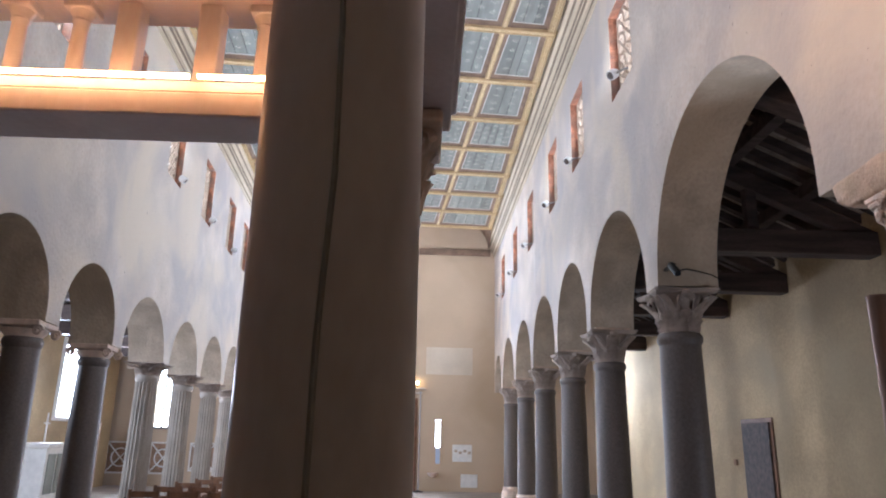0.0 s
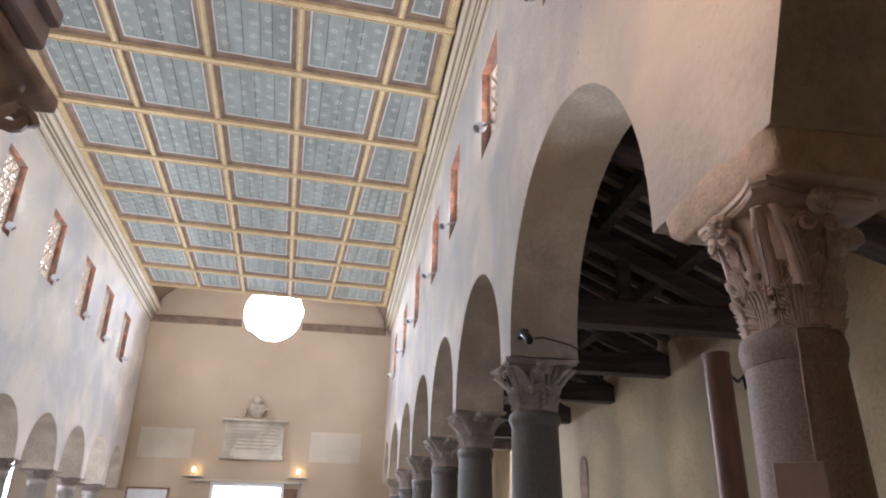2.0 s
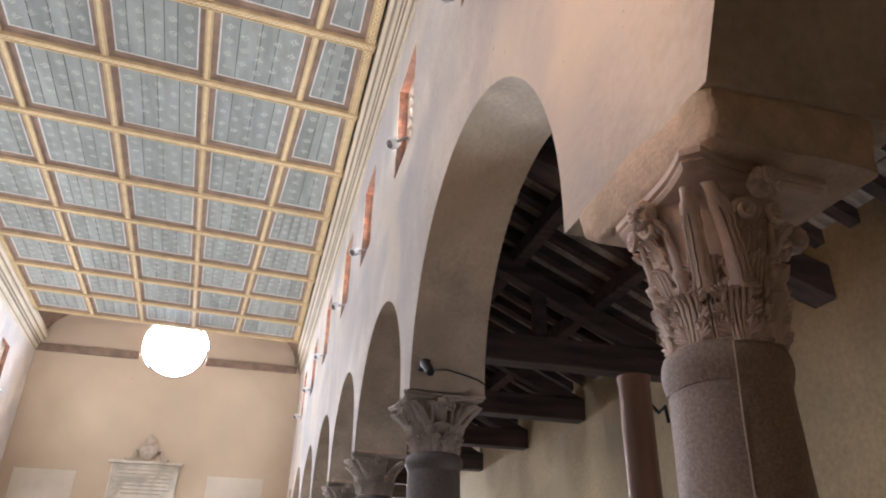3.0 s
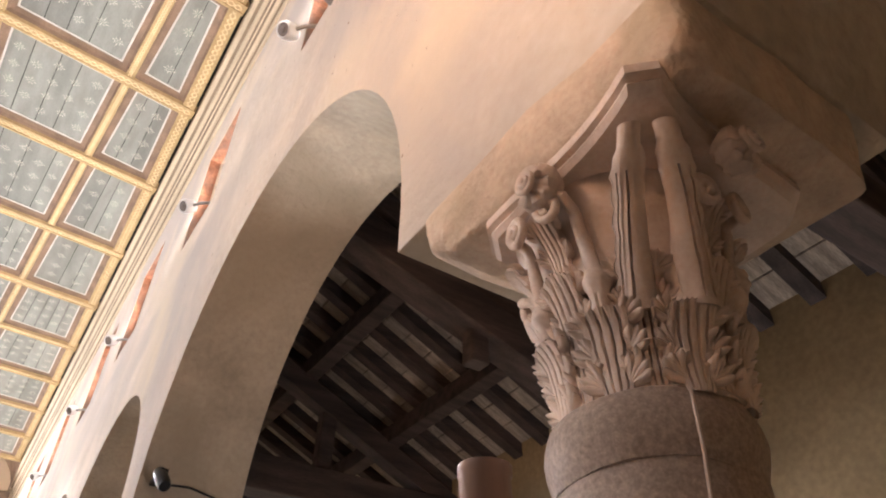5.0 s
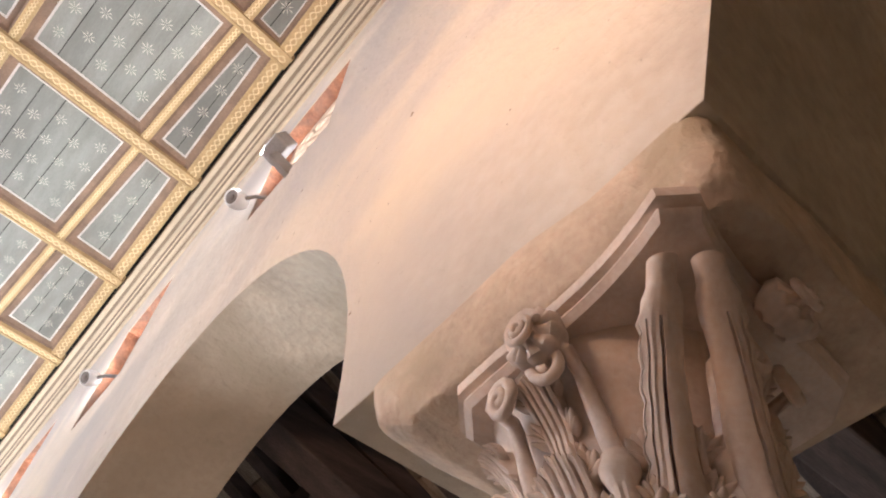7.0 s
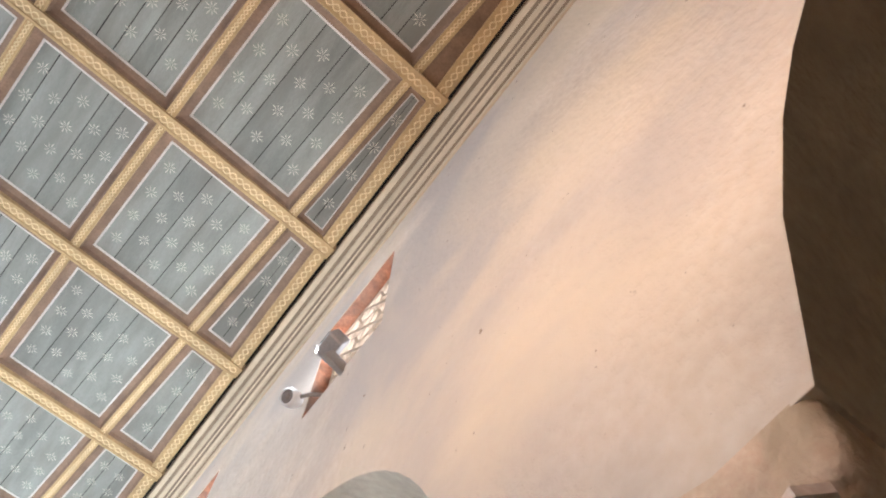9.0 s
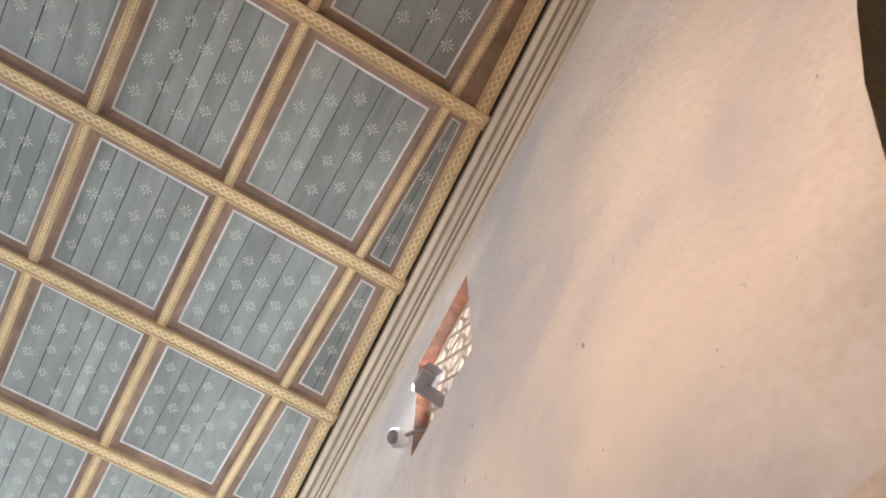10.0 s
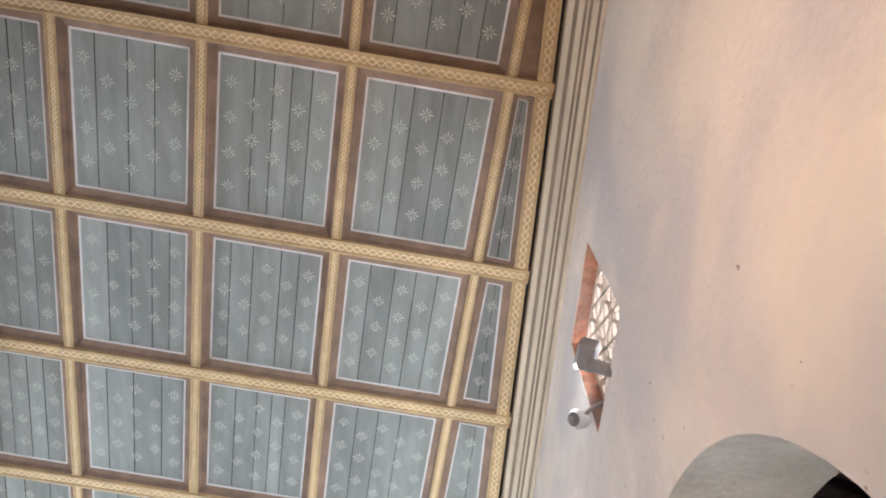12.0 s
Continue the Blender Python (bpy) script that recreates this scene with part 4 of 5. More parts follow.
LN, LF = Vector((-1.30, 1.468, 0)), Vector((-1.34, 2.993, 0))
CAP = Vector((0, 0, 0.27))
ciborium = tagged(new("ciborium"), "pale marble altar canopy on four columns with a glowing light strip", "canopy")


def canopy_column(p):
    sh = part("column", lathe([(0.20, 0.0), (0.20, 0.08), (0.17, 0.12), (0.185, 0.17), (0.16, 0.22)] + [(0.126 - 0.009 * i / 10, 0.24 + (2.38 - 0.24) * i / 10) for i in range(11)] + [(0.128, 2.39), (0.142, 2.415), (0.132, 2.44), (0.122, 2.45)], 48), PALE, ciborium, "smooth mauve-grey marble shaft", smooth=35, at=Matrix.Translation(p + CAP))
    cap = part("capital", lathe([(0.122, 2.45), (0.125, 2.52), (0.138, 2.62), (0.175, 2.72), (0.20, 2.74)], 40), MARBLE, sh, "carved leafy capital", smooth=40)
    return sh


for p in (CN, CF, LN, LF):
    sh = canopy_column(p)
    for row, (n, z, h, out, w) in enumerate(((8, 2.45, 0.15, 0.040, 0.10), (8, 2.50, 0.21, 0.066, 0.100))):
        for k in range(n):
            a = math.pi / 4 * k + row * math.pi / 8
            bm = bmesh.new()
            rows = []
            for j in range(9):
                v = j / 8
                line = []
                for i in range(9):
                    u = i / 8 * 2 - 1
                    lobe = abs(math.sin(v * 9))
                    ww = w * (0.8 + 0.3 * math.sin(v * 2.8)) * (0.85 + 0.2 * lobe) * (1 - 0.4 * max(0, v - 0.75) / 0.25)
                    r = 0.126 + 0.02 * v + out * v ** 3 + 0.012 - 0.014 * u * u + 0.006 * math.cos(u * 9) - (0.03 if abs(u) == 1 or j == 8 else 0)
                    q = a + u * ww / 2 / r
                    line.append(bm.verts.new((r * math.cos(q), r * math.sin(q), z + h * (v - 0.1 * v ** 6) - (0.02 if j == 8 else 0))))
                rows.append(line)
            for la, lb in zip(rows, rows[1:]):
                for i in range(8):
                    bm.faces.new((la[i], la[i + 1], lb[i + 1], lb[i]))
            part("leaf", bm, MARBLE, sh, smooth=50)
    for sx in (-1, 1):
        for sy in (-1, 1):
            pts = [Vector((sx * (0.135 + 0.045 * math.cos(q) * (1 - q / 13)), sy * (0.135 + 0.045 * math.cos(q) * (1 - q / 13)), 2.68 + 0.045 * math.sin(q) * (1 - q / 13))) for q in [i * 0.55 for i in range(20)]]
            part("volute", tube(pts, 0.018, 6), MARBLE, sh, smooth=60)
    part("abacus", boxed(-0.212, 0.212, -0.212, 0.212, 2.74, 2.788, 0.012), MARBLE, sh)


def beam_between(name, a, b, half, z0, z1, mat, label="", over=0.0, lip=0.022):
    d = (b - a).normalized()
    n = Vector((-d.y, d.x, 0))
    a, b = a - d * over, b + d * over
    bm = bmesh.new()
    for h, lo, hi in ((half, z0, z1 - 0.05), (half + lip, z1 - 0.05, z1)):
        vs = [bm.verts.new((*(e + n * s * h).xy, z)) for z in (lo, hi) for e, s in ((a, -1), (b, -1), (b, 1), (a, 1))]
        for q in ((0, 1, 2, 3), (4, 7, 6, 5), (0, 4, 5, 1), (1, 5, 6, 2), (2, 6, 7, 3), (3, 7, 4, 0)):
            bm.faces.new([vs[i] for i in q])
    bevelled(bm, 0.006, 1)
    return part(name, bm, mat, ciborium, label)


beam_between("architrave", LF, CF, 0.125, 3.04, 3.185, PALE, "plain marble beam", 0.13, -0.006)
beam_between("architrave", LN, CN, 0.125, 3.06, 3.185, PALE, "", 0.13)
beam_between("architrave", CN + Vector((-0.03, 0.15, 0)), CF + Vector((0.015, 0.02, 0)), 0.23, 3.062, 3.185, PALE, "", -0.02)
beam_between("architrave", LN + Vector((0, 0.15, 0)), LF - Vector((0, 0.15, 0)), 0.15, 3.062, 3.185, PALE, "", -0.02)


def rod(name, a, b, z, r, mat, label=""):
    return part(name, tube([Vector((*a.xy, z)), Vector((*b.xy, z))], r, 8), mat, ciborium, label)


INN = Vector((0, -0.160, 0))
SPAN = CF - LF
rod("light_strip", LF + INN + Vector((0.05, 0, 0)), LF + SPAN * 0.675 + INN, 3.180, 0.010, STRIP, "glowing warm light strip")
rod("light_strip", LF + SPAN * 0.69 + INN, CF + INN - Vector((0.12, 0, 0)), 3.180, 0.010, STRIP)


def colonnette(p, post=False):
    if post:
        b = part("post", boxed(-0.045, 0.045, -0.045, 0.045, 3.0, 3.37, 0.008), PALE, ciborium, at=Matrix.Translation(p + Vector((0, 0, 0.185))))
    else:
        b = part("colonnette", lathe([(0.045, 3.0), (0.045, 3.02), (0.034, 3.035), (0.032, 3.05), (0.029, 3.28), (0.036, 3.29), (0.032, 3.30), (0.048, 3.335), (0.05, 3.337)], 20), PALE, ciborium, smooth=40, at=Matrix.Translation(p + Vector((0, 0, 0.185))))
        part("cap", boxed(-0.055, 0.055, -0.055, 0.055, 3.335, 3.37, 0.006), PALE, b)


for x, post in ((-1.05, False), (-0.80, False), (-0.57, False), (-0.33, False), (-0.13, True), (0.19, True), (0.40, False), (0.66, False)):
    f = (x - LF.x) / SPAN.x
    colonnette(LF + SPAN * f - Vector((0, 0.02, 0)), post)
for k in range(6):
    colonnette(CN.lerp(CF, (k + 0.5) / 6) + Vector((0.06, 0, 0)))
    colonnette(LN.lerp(LF, (k + 0.5) / 6))
for k in range(7):
    colonnette(LN.lerp(CN, (k + 0.5) / 7))
for a, b in ((LF, CF), (LN, CN)):
    beam_between("upper_beam", a, b, 0.11, 3.555, 3.70, PALE, "", 0.13)
for a, b in ((CN, CF), (LN, LF)):
    beam_between("upper_beam", a + Vector((0, 0.13, 0)), b - Vector((0, 0.13, 0)), 0.11, 3.557, 3.70, PALE)
roof = bmesh.new()
base = [roof.verts.new((*(p + o).xy, 3.70)) for p, o in ((LN, Vector((-0.15, -0.15, 0))), (CN, Vector((0.15, -0.15, 0))), (CF, Vector((0.15, 0.15, 0))), (LF, Vector((-0.15, 0.15, 0))))]
mid = [roof.verts.new((-0.2 + sx * 0.5, 2.23 + sy * 0.4, 4.25)) for sx, sy in ((-1, -1), (1, -1), (1, 1), (-1, 1))]
for i in range(4):
    roof.faces.new((base[i], base[(i + 1) % 4], mid[(i + 1) % 4], mid[i]))
roof.faces.new(mid)
roof.faces.new(base[::-1])
part("roof", roof, PALE, ciborium)
# Out of sight: a strip added on the side beam to warm the nave wall.
rod("light_strip", CN + Vector((0.20, 0.2, 0)), CF + Vector((0.20, -0.2, 0)), 3.180, 0.010, STRIP)
seam = tube([(CN.x + 0.005 + 0.006 * math.sin(k * 1.7), CN.y - 0.1175 - 0.0095 * (10 - k) / 10, 0.55 + 0.21 * k) for k in range(11)], 0.0045, 6)
thing("cable", seam, GREY, "thin grey cable down the canopy column", "cable", smooth=60)
altar = tagged(new("altar"), "plain marble block altar under the canopy", "altar")
altar.matrix_basis = pose(0.3, -0.15, F)
part("block", boxed(-1.15, 0.05, 2.0, 2.75, 0, 0.92, 0.01), PALE, altar)
part("tabletop", boxed(-1.25, 0.15, 1.92, 2.83, 0.92, 1.0, 0.012), PALE, altar)

# ---- things on the entrance wall ----
EY = END - 0.003


def slab_on_wall(name, x0, x1, z0, z1, depth, mat, label, category, rim=0.05, rim_mat=None):
    ob = thing(name, boxed(x0, x1, EY - depth, EY, z0, z1, 0.006), mat, label, category)
    if rim:
        for part_name, b in (("edge", (x0 - rim, x0, z0 - rim, z1 + rim)), ("edge", (x1, x1 + rim, z0 - rim, z1 + rim)), ("edge", (x0, x1, z1, z1 + rim)), ("edge", (x0, x1, z0 - rim, z0))):
            part(part_name, boxed(b[0], b[1], EY - depth - 0.03, EY, b[2], b[3], 0.008), rim_mat or mat, ob)
    return ob


plaque = slab_on_wall("inscription_plaque", -1.32, 0.28, 4.16, 4.97, 0.05, TRAVERTINE, "white marble plaque with rows of worn writing", "plaque", 0.06)
part("moulding", boxed(-1.47, 0.43, EY - 0.16, EY, 5.03, 5.11, 0.02), TRAVERTINE, plaque)
part("bracket", boxed(-1.42, 0.38, EY - 0.12, EY, 3.96, 4.10, 0.02), TRAVERTINE, plaque)
for k in range(7):
    w = (0.72, 0.66, 0.75, 0.7, 0.62, 0.74, 0.5)[k]
    part("writing", boxed(-0.52 - w, -0.52 + w, EY - 0.056, EY - 0.049, 4.86 - 0.1 * k, 4.895 - 0.1 * k), LATTICE, plaque)
arms = tagged(new("coat_of_arms"), "carved stone shield with crown and scrolls above the plaque", "relief")
arms.matrix_basis = pose(-0.52, EY - 0.08, 5.11)
sh = lathe([(0.02, 0.0), (0.13, 0.06), (0.21, 0.18), (0.24, 0.32), (0.22, 0.42), (0.10, 0.46)], 24)
bmesh.ops.scale(sh, vec=(1, 0.35, 1), verts=sh.verts)
part("shield", sh, LATTICE, arms, smooth=50)
cr = lathe([(0.11, 0.45), (0.15, 0.52), (0.13, 0.58), (0.06, 0.66), (0.015, 0.72)], 16)
bmesh.ops.scale(cr, vec=(1, 0.5, 1), verts=cr.verts)
part("crown", cr, LATTICE, arms, smooth=50)
for s in (-1, 1):
    part("scroll", tube([Vector((s * (0.24 + 0.30 * t + 0.04 * math.sin(t * 9)), 0, 0.28 - 0.26 * t + 0.07 * math.sin(t * 7))) for t in [i / 14 for i in range(15)]], 0.035, 8), LATTICE, arms, smooth=60)
slab_on_wall("wall_panel", -3.72, -2.22, 3.94, 4.78, 0.008, LIMEWASH, "pale plastered rectangle on the ochre wall", "panel", 0)
slab_on_wall("wall_panel", 1.13, 2.63, 3.96, 4.83, 0.008, LIMEWASH, "pale plastered rectangle on the ochre wall", "panel", 0)
pic = slab_on_wall("framed_drawing", -3.77, -2.70, 1.75, 3.08, 0.03, WHITE, "framed pale plan drawing on the wall", "picture", 0.04, CHAIR)
tri_bm = bmesh.new()
for k in range(3):
    a, b = math.pi / 2 + k * 2.094, math.pi / 2 + (k + 1) * 2.094
    p, q = (Vector((-3.24 + 0.3 * math.cos(t), EY - 0.034, 2.5 + 0.3 * math.sin(t))) for t in (a, b))
    tube([p, q], 0.012, 6, tri_bm)
part("drawing", tri_bm, PANEL, pic)
slab_on_wall("notice_board", 2.02, 2.63, 1.29, 1.80, 0.02, WHITE, "white notice sheet on the wall", "notice", 0)
slab_on_wall("notice_board", 2.29, 2.81, 0.53, 0.92, 0.02, WHITE, "white notice sheet low on the wall", "notice", 0)
for k in range(4):
    thing("note", boxed(2.08 + 0.14 * k, 2.18 + 0.14 * k, EY - 0.026, EY - 0.02, 1.57 - 0.05 * (k % 2), 1.65 - 0.05 * (k % 2)), LATTICE, "small paper note on the notice sheet", "note", "notes")
font = lathe([(0.03, 0.0), (0.10, 0.03), (0.16, 0.10), (0.17, 0.13), (0.15, 0.13), (0.10, 0.07)], 24)
thing("holy_water_basin", font, MARBLE, "small marble basin on the entrance wall", "basin", at=pose(1.41, EY - 0.15, 0.82), smooth=40)

door = tagged(new("door_1"), "tall church doorway standing open to bright daylight", "door", kind="structure")
for b in ((-1.55, -1.452, EY - 0.08, END + 0.6, F, 3.32), (0.412, 0.51, EY - 0.08, END + 0.6, F, 3.32), (-1.452, 0.412, EY - 0.08, END + 0.6, 3.222, 3.32)):
    part("frame", boxed(*b, 0.012), WHITE, door, "pale stone door frame")
part("lintel", boxed(-2.12, 1.04, EY - 0.13, EY - 0.002, 3.322, 3.39, 0.012), LIMEWASH, door, "plain moulded lintel shelf")
leaf_ob = part("door_leaf", boxed(0.52, 0.90, EY - 0.07, EY - 0.005, F + 0.02, 3.20, 0.006), CHAIR, door, "brown wooden door leaf folded back")
for z0, z1 in ((0.6, 1.3), (1.45, 2.2), (2.35, 3.1)):
    part("panel", boxed(0.58, 0.84, EY - 0.085, EY - 0.069, z0, z1, 0.006), CHAIR, leaf_ob)
thing("backdrop", boxed(-1.45, 0.41, END + 0.62, END + 0.66, F, 3.22), SKYGLOW, "bright daylight outside the door", "daylight", kind="structure")
thing("backdrop", boxed(-7.50, -6.90, END + 0.62, END + 0.66, 2.16, 4.25), SKYGLOW, "bright daylight outside the window", "daylight", kind="structure")
thing("backdrop", boxed(1.49, 1.64, END + 0.62, END + 0.66, 1.70, 2.56), SKYGLOW, "bright daylight in the slit window", "daylight", kind="structure")
disc = lathe([(OC[2] + 0.05, 0.0), (OC[2] + 0.05, 0.03)], 48)
thing("backdrop", disc, OCUGLOW, "bright daylight in the round window", "daylight", kind="structure", at=pose(OC[0], END + 0.5, OC[1], -90))
oculus = tagged(new("window_20"), "round window with thin spokes over the door", "window", kind="structure")
ring_bm = tube([Vector((OC[0] + 0.86 * math.cos(a), END + 0.3, OC[1] + 0.86 * math.sin(a))) for a in [i * math.pi / 24 for i in range(49)]], 0.035, 8)
part("window_frame", ring_bm, BLACK, oculus)
slot = tagged(new("window_21"), "tall aisle window with a single mullion", "window", kind="structure")
part("mullion", boxed(-7.225, -7.175, END + 0.3, END + 0.36, 2.16, 4.25), BLACK, slot)
part("window_sill", boxed(-7.52, -6.88, END - 0.06, END + 0.5, 2.08, 2.16, 0.01), GREY, slot)

for x, z in ((-2.05, 3.60), (0.87, 3.64)):
    sc = tagged(new("wall_lamp"), "small lit wall lamp with a warm bulb beside the door", "lamp", "entrance lamps")
    sc.matrix_basis = pose(x, EY, z)
    part("shelf", boxed(-0.28, 0.28, -0.16, 0, -0.16, -0.12, 0.01), CREAM, sc)
    part("arm", tube([(0, 0, -0.1), (0, -0.1, -0.06), (0, -0.12, -0.02)], 0.012, 8), BLACK, sc, smooth=60)
    part("bulb", lathe([(0.005, -0.05), (0.035, -0.02), (0.045, 0.02), (0.03, 0.05), (0.005, 0.065)], 16), BULB, sc, "glowing warm bulb", smooth=60, at=pose(0, -0.12, 0.02))
pole = tagged(new("pole"), "slim metal pole standing by the entrance wall", "pole")
part("rod", tube([(0.98, EY - 0.35, F + 0.02), (0.98, EY - 0.35, 3.40)], 0.022, 10), GREY, pole, smooth=60)
part("foot", lathe([(0.16, 0.0), (0.16, 0.02), (0.03, 0.05)], 20), BLACK, pole, at=pose(0.98, EY - 0.35, F))

# ---- lamps and cameras on the nave wall ----
def floodlight(x, s, y, z, tilt=25):
    ob = tagged(new("floodlight"), "small grey square floodlight on the window sill", "floodlight", "sill floodlights")
    ob.matrix_basis = pose(x, y, z, 0, 0, 0 if s > 0 else 180) @ pose(-0.10, 0, 0.10, 0, tilt)
    part("housing", boxed(-0.07, 0.05, -0.09, 0.09, -0.065, 0.065, 0.012), GREY, ob)
    part("glass", boxed(-0.074, -0.068, -0.075, 0.075, -0.05, 0.05), BLACK, ob, "dark glass front")
    part("bracket", boxed(0.02, 0.30, -0.02, 0.02, -0.17, -0.06, 0.004), GREY, ob)
    return ob


def dome_camera(x, s, y, z):
    ob = tagged(new("security_camera"), "white round security camera on a short arm", "camera", "wall cameras")
    ob.matrix_basis = pose(x, y, z, 0, 0, 0 if s > 0 else 180)
    part("arm", tube([(0.02, -0.10, 0.02), (-0.05, -0.06, 0.01), (-0.10, 0.0, 0.0)], 0.014, 8), GREY, ob, smooth=60)
    body = part("body", lathe([(0.02, -0.08), (0.046, -0.07), (0.060, -0.035), (0.063, 0.025), (0.058, 0.046), (0.050, 0.050), (0.046, 0.042)], 24), PLASTIC, ob, smooth=45, at=pose(-0.13, 0.03, 0.0, 0, -125, 20))
    part("lens", lathe([(0.047, 0.036), (0.045, 0.044), (0.022, 0.046), (0.020, 0.052), (0.008, 0.056)], 24), DARKGRANITE, body, "dark round lens")
    return ob


flood = floodlight(3.35, 1, 5.33, 6.13)
dome_camera(3.35, 1, 5.70, 6.10)
dome = dome_camera(3.35, 1, 7.80, 6.15)
for y in R_WIN[2:]:
    copy_thing(dome, pose(3.35, y - 0.35, 6.14, 0, 0, 12))
left_dome = dome_camera(-3.35, -1, L_WIN[4] - 0.25, 6.12)
left_dome.matrix_basis = ML @ left_dome.matrix_basis
for y in L_WIN[5:]:
    copy_thing(left_dome, ML @ pose(-3.35, y - 0.25, 6.12, 0, 0, 170))

spot = tagged(new("spotlight"), "black tubular spotlight with a curling cable on the arch", "spotlight")
part("tube", lathe([(0.028, 0.0), (0.036, 0.02), (0.036, 0.19), (0.024, 0.21)], 20), BLACK, spot, smooth=45, at=pose(3.43, 6.76, 3.46, -52, -6, 0))
part("clip", boxed(3.41, 3.45, 6.86, 7.09, 3.56, 3.59, 0.004), BLACK, spot)
part("cable", tube([(3.43, 6.78, 3.47), (3.50, 6.92, 3.53), (3.62, 7.04, 3.58), (3.76, 7.06, 3.56), (3.88, 7.06, 3.53), (3.96, 7.05, 3.48)], 0.007, 6), BLACK, spot, smooth=60)

upright = tagged(new("uplight_tube"), "tall brown metal tube lamp standing behind the column", "lamp")
upright.matrix_basis = pose(3.475, 4.07, F)
part("tube", lathe([(0.052, 0.03), (0.052, 2.27), (0.055, 2.275), (0.055, 2.295), (0.047, 2.295), (0.045, 2.18)], 32), BRONZE, upright, smooth=40)
part("foot", lathe([(0.075, 0.0), (0.075, 0.02), (0.06, 0.03)], 32), BRONZE, upright)
part("hook", tube([(0.052, 0.01, 2.22), (0.10, 0.03, 2.19), (0.14, 0.05, 2.22), (0.16, 0.07, 2.17)], 0.006, 6), BLACK, upright, smooth=60)

board = tagged(new("sign_stand"), "plain tan board on a slim stand before the column", "sign")
board.matrix_basis = pose(3.335, 3.45, F, 0, 0, -38)
part("board", boxed(-0.072, 0.072, -0.008, 0.008, 1.25, 1.80, 0.004), TAN, board)
part("post", boxed(-0.012, 0.012, 0.008, 0.028, 0.02, 1.72, 0.003), BLACK, board)
part("foot", boxed(-0.10, 0.10, -0.08, 0.06, 0.0, 0.02, 0.005), BLACK, board)

# ---- right aisle ----
# The doorway is open; a dark sheet stands for its unlit inside.
dr = tagged(new("door_2"), "open side doorway in the aisle wall, filled with a dark sheet", "door", kind="structure")
part("frame", boxed(6.50, 6.527, 11.45, 12.53, F, 2.36, 0.008), CHAIR, dr)
part("door_leaf", boxed(6.47, 6.50, 11.52, 12.46, F + 0.01, 2.29, 0.006), WOOD, dr, "dark sheet in place of the dim inside")
thing("switch_box", boxed(6.50, 6.528, 12.82, 12.94, 1.60, 1.70, 0.006), RED, "small brown box on the aisle wall", "box")
# A flat brown patch in the outline of a niche, without a recess.
niche = bmesh.new()
box(niche, 6.515, 6.528, 14.2, 14.6, 1.7, 3.26)
for k in range(12):
    a0, a1 = math.pi * k / 12, math.pi * (k + 1) / 12
    vs = [niche.verts.new((x, 14.4 + r * math.cos(a), 3.26 + r * math.sin(a))) for x in (6.515, 6.528) for r, a in ((0.0, 0.0), (0.2, a0), (0.2, a1))]
    niche.faces.new(vs[:3])
    niche.faces.new((vs[1], vs[2], vs[5], vs[4]))
thing("niche_patch", niche, RED, "flat brown patch shaped as a tall round-headed niche", "niche")
thing("wall_tablet", bevelled(box(bmesh.new(), 6.49, 6.528, 15.6, 16.1, 1.7, 2.5), 0.03, 3), MARBLE, "pale stone tablet on the aisle wall", "tablet")

# ---- left aisle ----
tbl = tagged(new("side_altar"), "small white side altar with a panelled front", "altar")
tbl.matrix_basis = ML @ pose(0, 0.6, F)
part("block", boxed(-7.75, -6.9, 16.2, 17.7, 0, 1.18, 0.01), WHITE, tbl)
part("tabletop", boxed(-7.78, -6.82, 16.1, 17.8, 1.18, 1.28, 0.012), WHITE, tbl)
for k in range(3):
    part("front_panel", boxed(-6.9, -6.885, 16.3 + 0.46 * k, 16.7 + 0.46 * k, 0.2, 1.05, 0.006), PANEL, tbl)
cross = tagged(new("altar_cross"), "slender pale standing cross on the side altar", "cross")
cross.matrix_basis = ML @ pose(0, 0.6, F)
part("stem", boxed(-7.33, -7.30, 16.93, 16.96, 1.281, 1.95, 0.004), WHITE, cross)
part("arm", boxed(-7.328, -7.302, 16.80, 17.09, 1.70, 1.73, 0.004), WHITE, cross)
thing("niche_patch", boxed(-7.798, -7.785, 16.9, 17.3, 2.7, 3.8, 0.004), RED, "narrow flat brown slit shape on the aisle wall", "niche", at=ML)
win = tagged(new("window_22"), "tall bright aisle window with pale reveals", "window", kind="structure")
win.matrix_basis = ML @ pose(0, 0.6, 0)
part("pane", boxed(-7.797, -7.785, 18.3, 19.3, 2.3, 4.2), SKYGLOW, win)
for b in ((-7.797, -7.72, 18.22, 18.298, 2.2, 4.3), (-7.797, -7.72, 19.302, 19.38, 2.2, 4.3), (-7.797, -7.72, 18.298, 19.302, 4.202, 4.3), (-7.797, -7.70, 18.298, 19.302, 2.2, 2.298)):
    part("window_frame", boxed(*b, 0.008), WHITE, win)


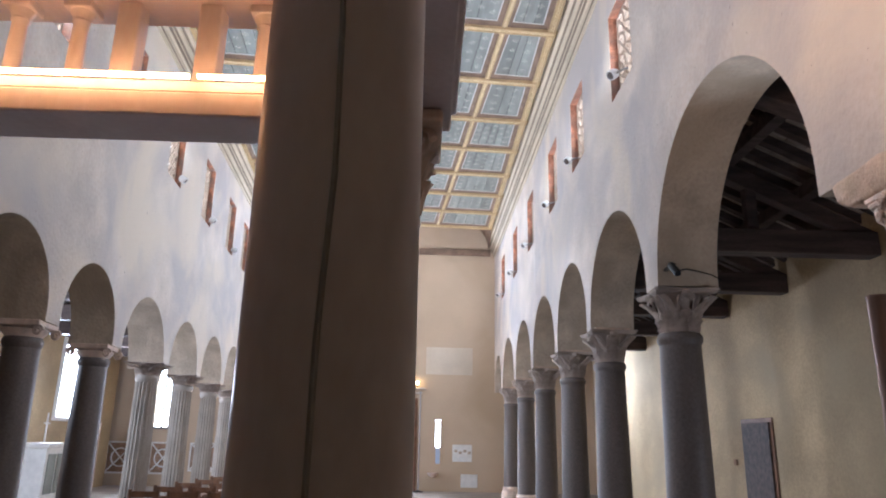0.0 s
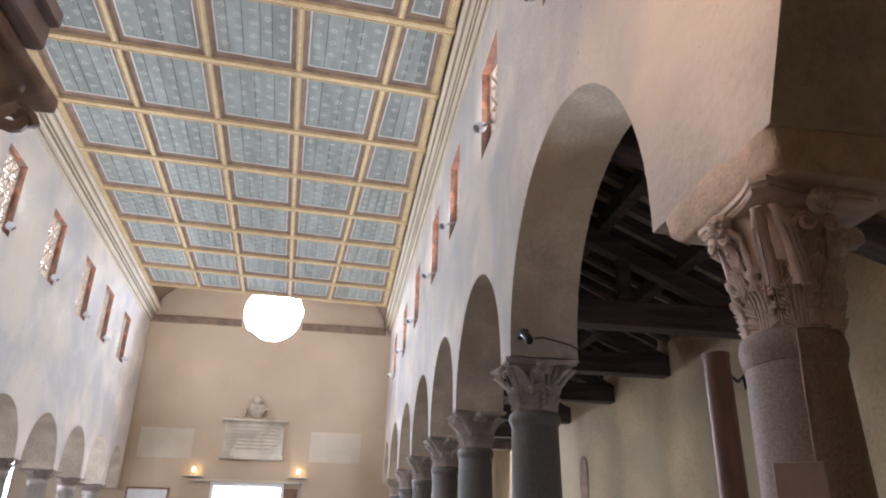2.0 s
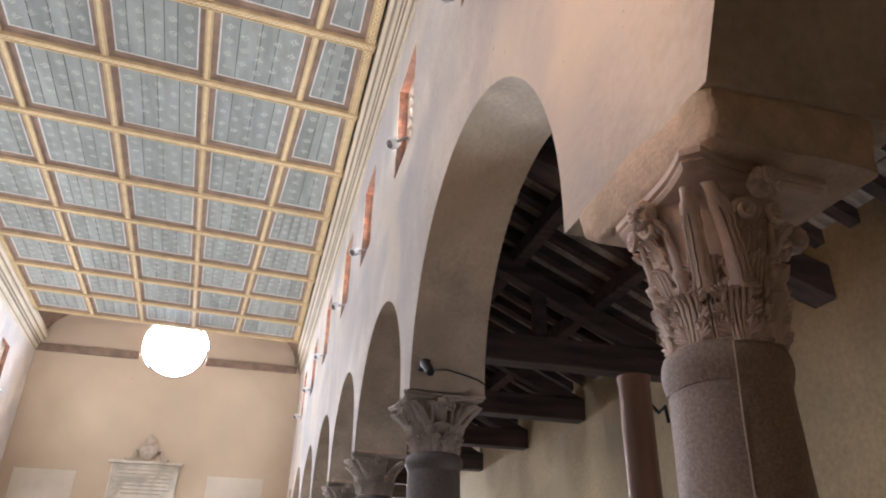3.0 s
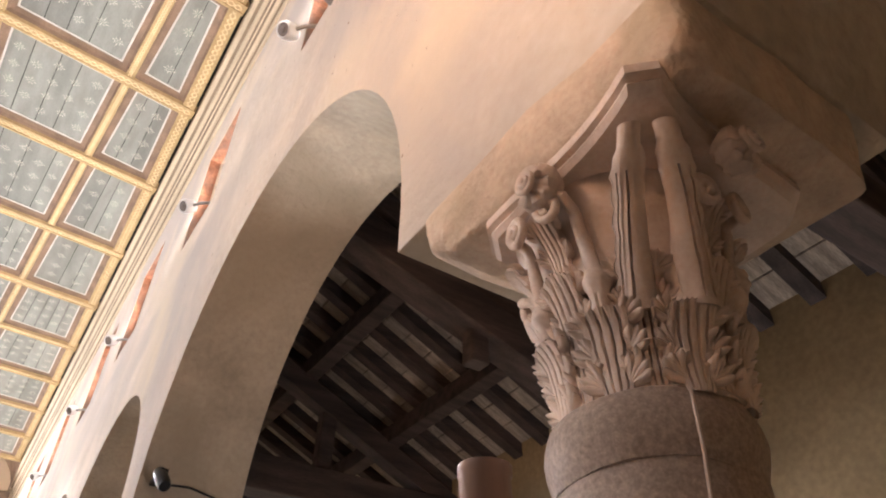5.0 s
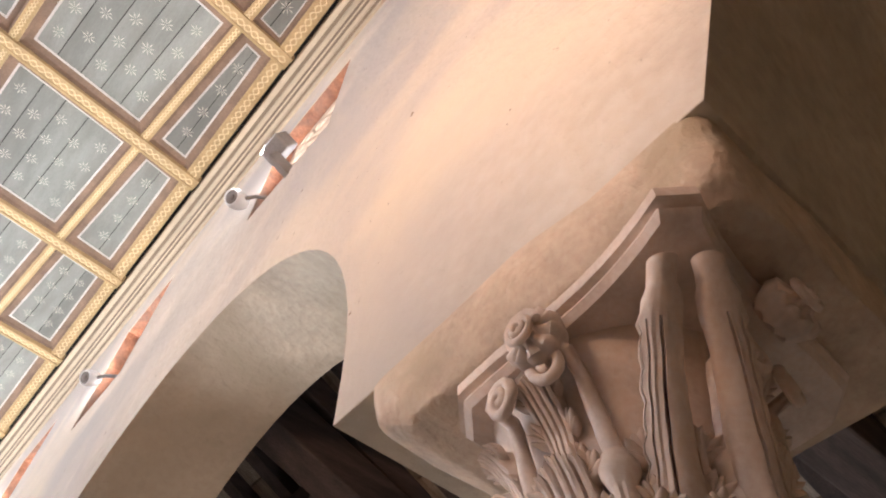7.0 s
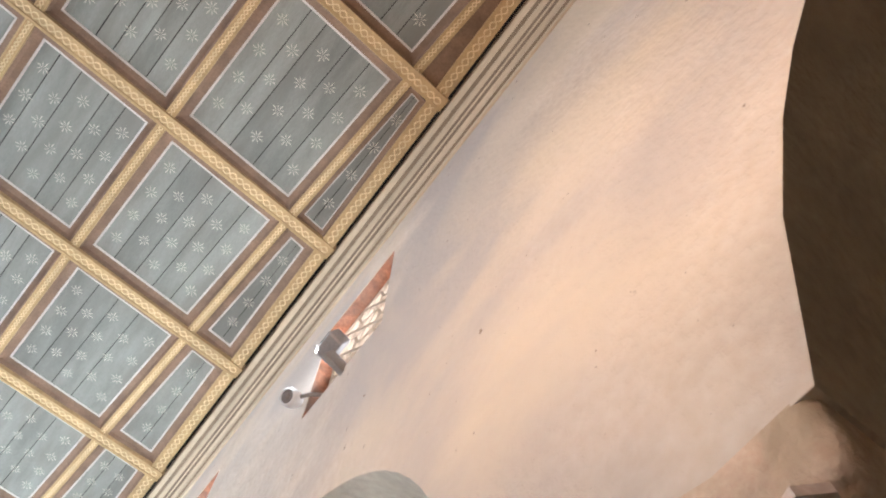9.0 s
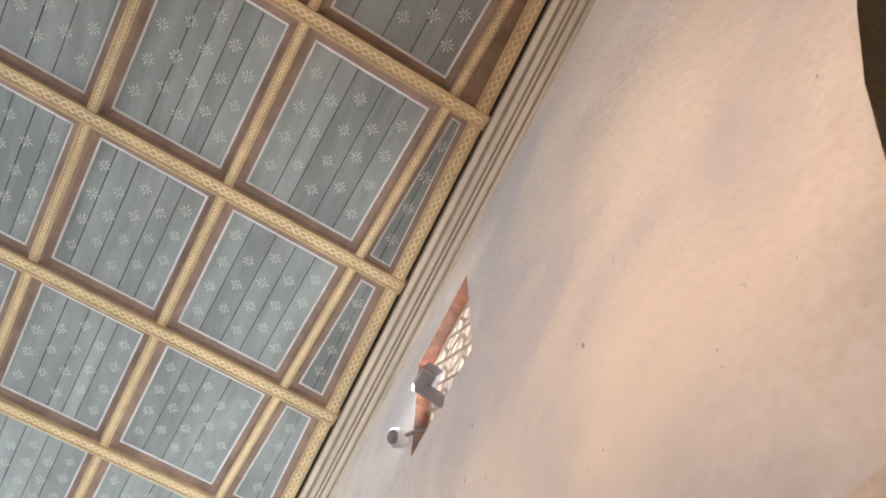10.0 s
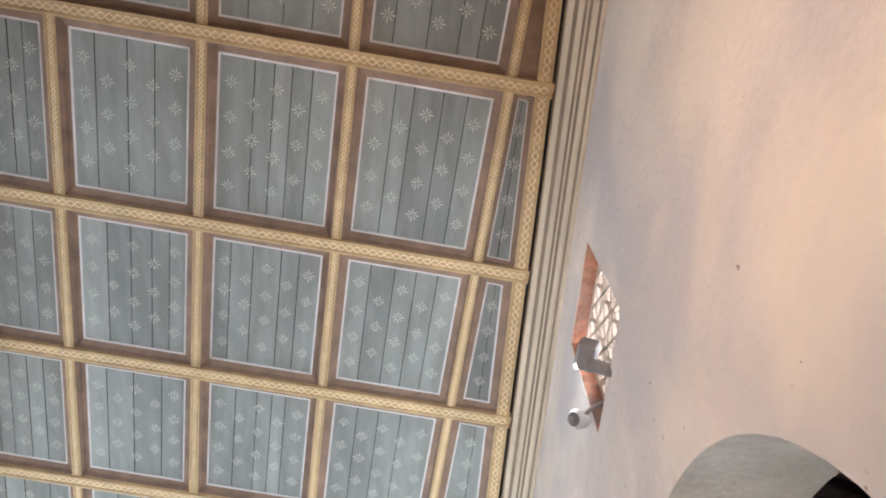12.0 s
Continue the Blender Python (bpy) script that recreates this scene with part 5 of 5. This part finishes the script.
def relief(x, z, w, h):
    """A pierced marble fragment on the end wall: a rim with rings and crossing bars."""
    ob = tagged(new("marble_fragment"), "pierced marble screen fragment fixed on the wall", "fragment", "marble fragments")
    ob.matrix_basis = pose(x, EY - 0.03, z)
    part("back", boxed(-w / 2, w / 2, 0.0, 0.028, 0, h), RED, ob)
    for b in ((-w / 2, w / 2, 0, 0.05), (-w / 2, w / 2, h - 0.05, h), (-w / 2, -w / 2 + 0.05, 0.05, h - 0.05), (w / 2 - 0.05, w / 2, 0.05, h - 0.05)):
        part("rim", boxed(b[0], b[1], -0.04, 0.0, b[2], b[3], 0.006), WHITE, ob)
    for s in (-1, 1):
        part("bar", tube([(-w / 2 * s + 0.04 * s, -0.02, 0.04), (w / 2 * s - 0.04 * s, -0.02, h - 0.04)], 0.022, 8), WHITE, ob, smooth=60)
    part("ring", tube([Vector((0.30 * w * math.cos(a), -0.02, h / 2 + 0.30 * w * math.sin(a))) for a in [i * math.pi / 10 for i in range(21)]], 0.022, 8), WHITE, ob, smooth=60)


relief(-8.2, 0.75, 0.9, 0.95)
relief(-6.9, 0.75, 0.85, 0.95)
relief(-5.7, 0.85, 0.8, 0.85)
thing("carved_pilaster", bevelled(box(bmesh.new(), -8.2, -7.85, 20.4, 20.6, F, 2.2), 0.02, 2), MARBLE, "pale carved stone slab standing in the aisle", "slab")

# ---- rows of chairs in the nave ----
def chair(at):
    ob = tagged(new("chair"), "brown wooden church chair with a slatted back", "chair", "nave chairs")
    ob.matrix_basis = at
    part("seat", boxed(-0.21, 0.21, -0.20, 0.20, 0.43, 0.46, 0.008), CHAIR, ob)
    for x in (-0.19, 0.19):
        part("leg", boxed(x - 0.02, x + 0.02, -0.20, -0.16, 0, 0.43), CHAIR, ob)
        part("back_post", boxed(x - 0.02, x + 0.02, 0.17, 0.21, 0, 0.78), CHAIR, ob)
    for z in (0.55, 0.68):
        part("back_slat", boxed(-0.17, 0.17, 0.18, 0.20, z, z + 0.08, 0.006), CHAIR, ob)
    return ob


first = chair(pose(-2.7, 10.4, F))
for r in range(9):
    for c in range(4):
        x = -2.7 + 0.52 * c
        if r + c:
            copy_thing(first, pose(x + 0.02 * math.sin(r * 3 + c), 10.4 + 0.95 * r, F, 0, 0, 3 * math.sin(c * 2 + r)))
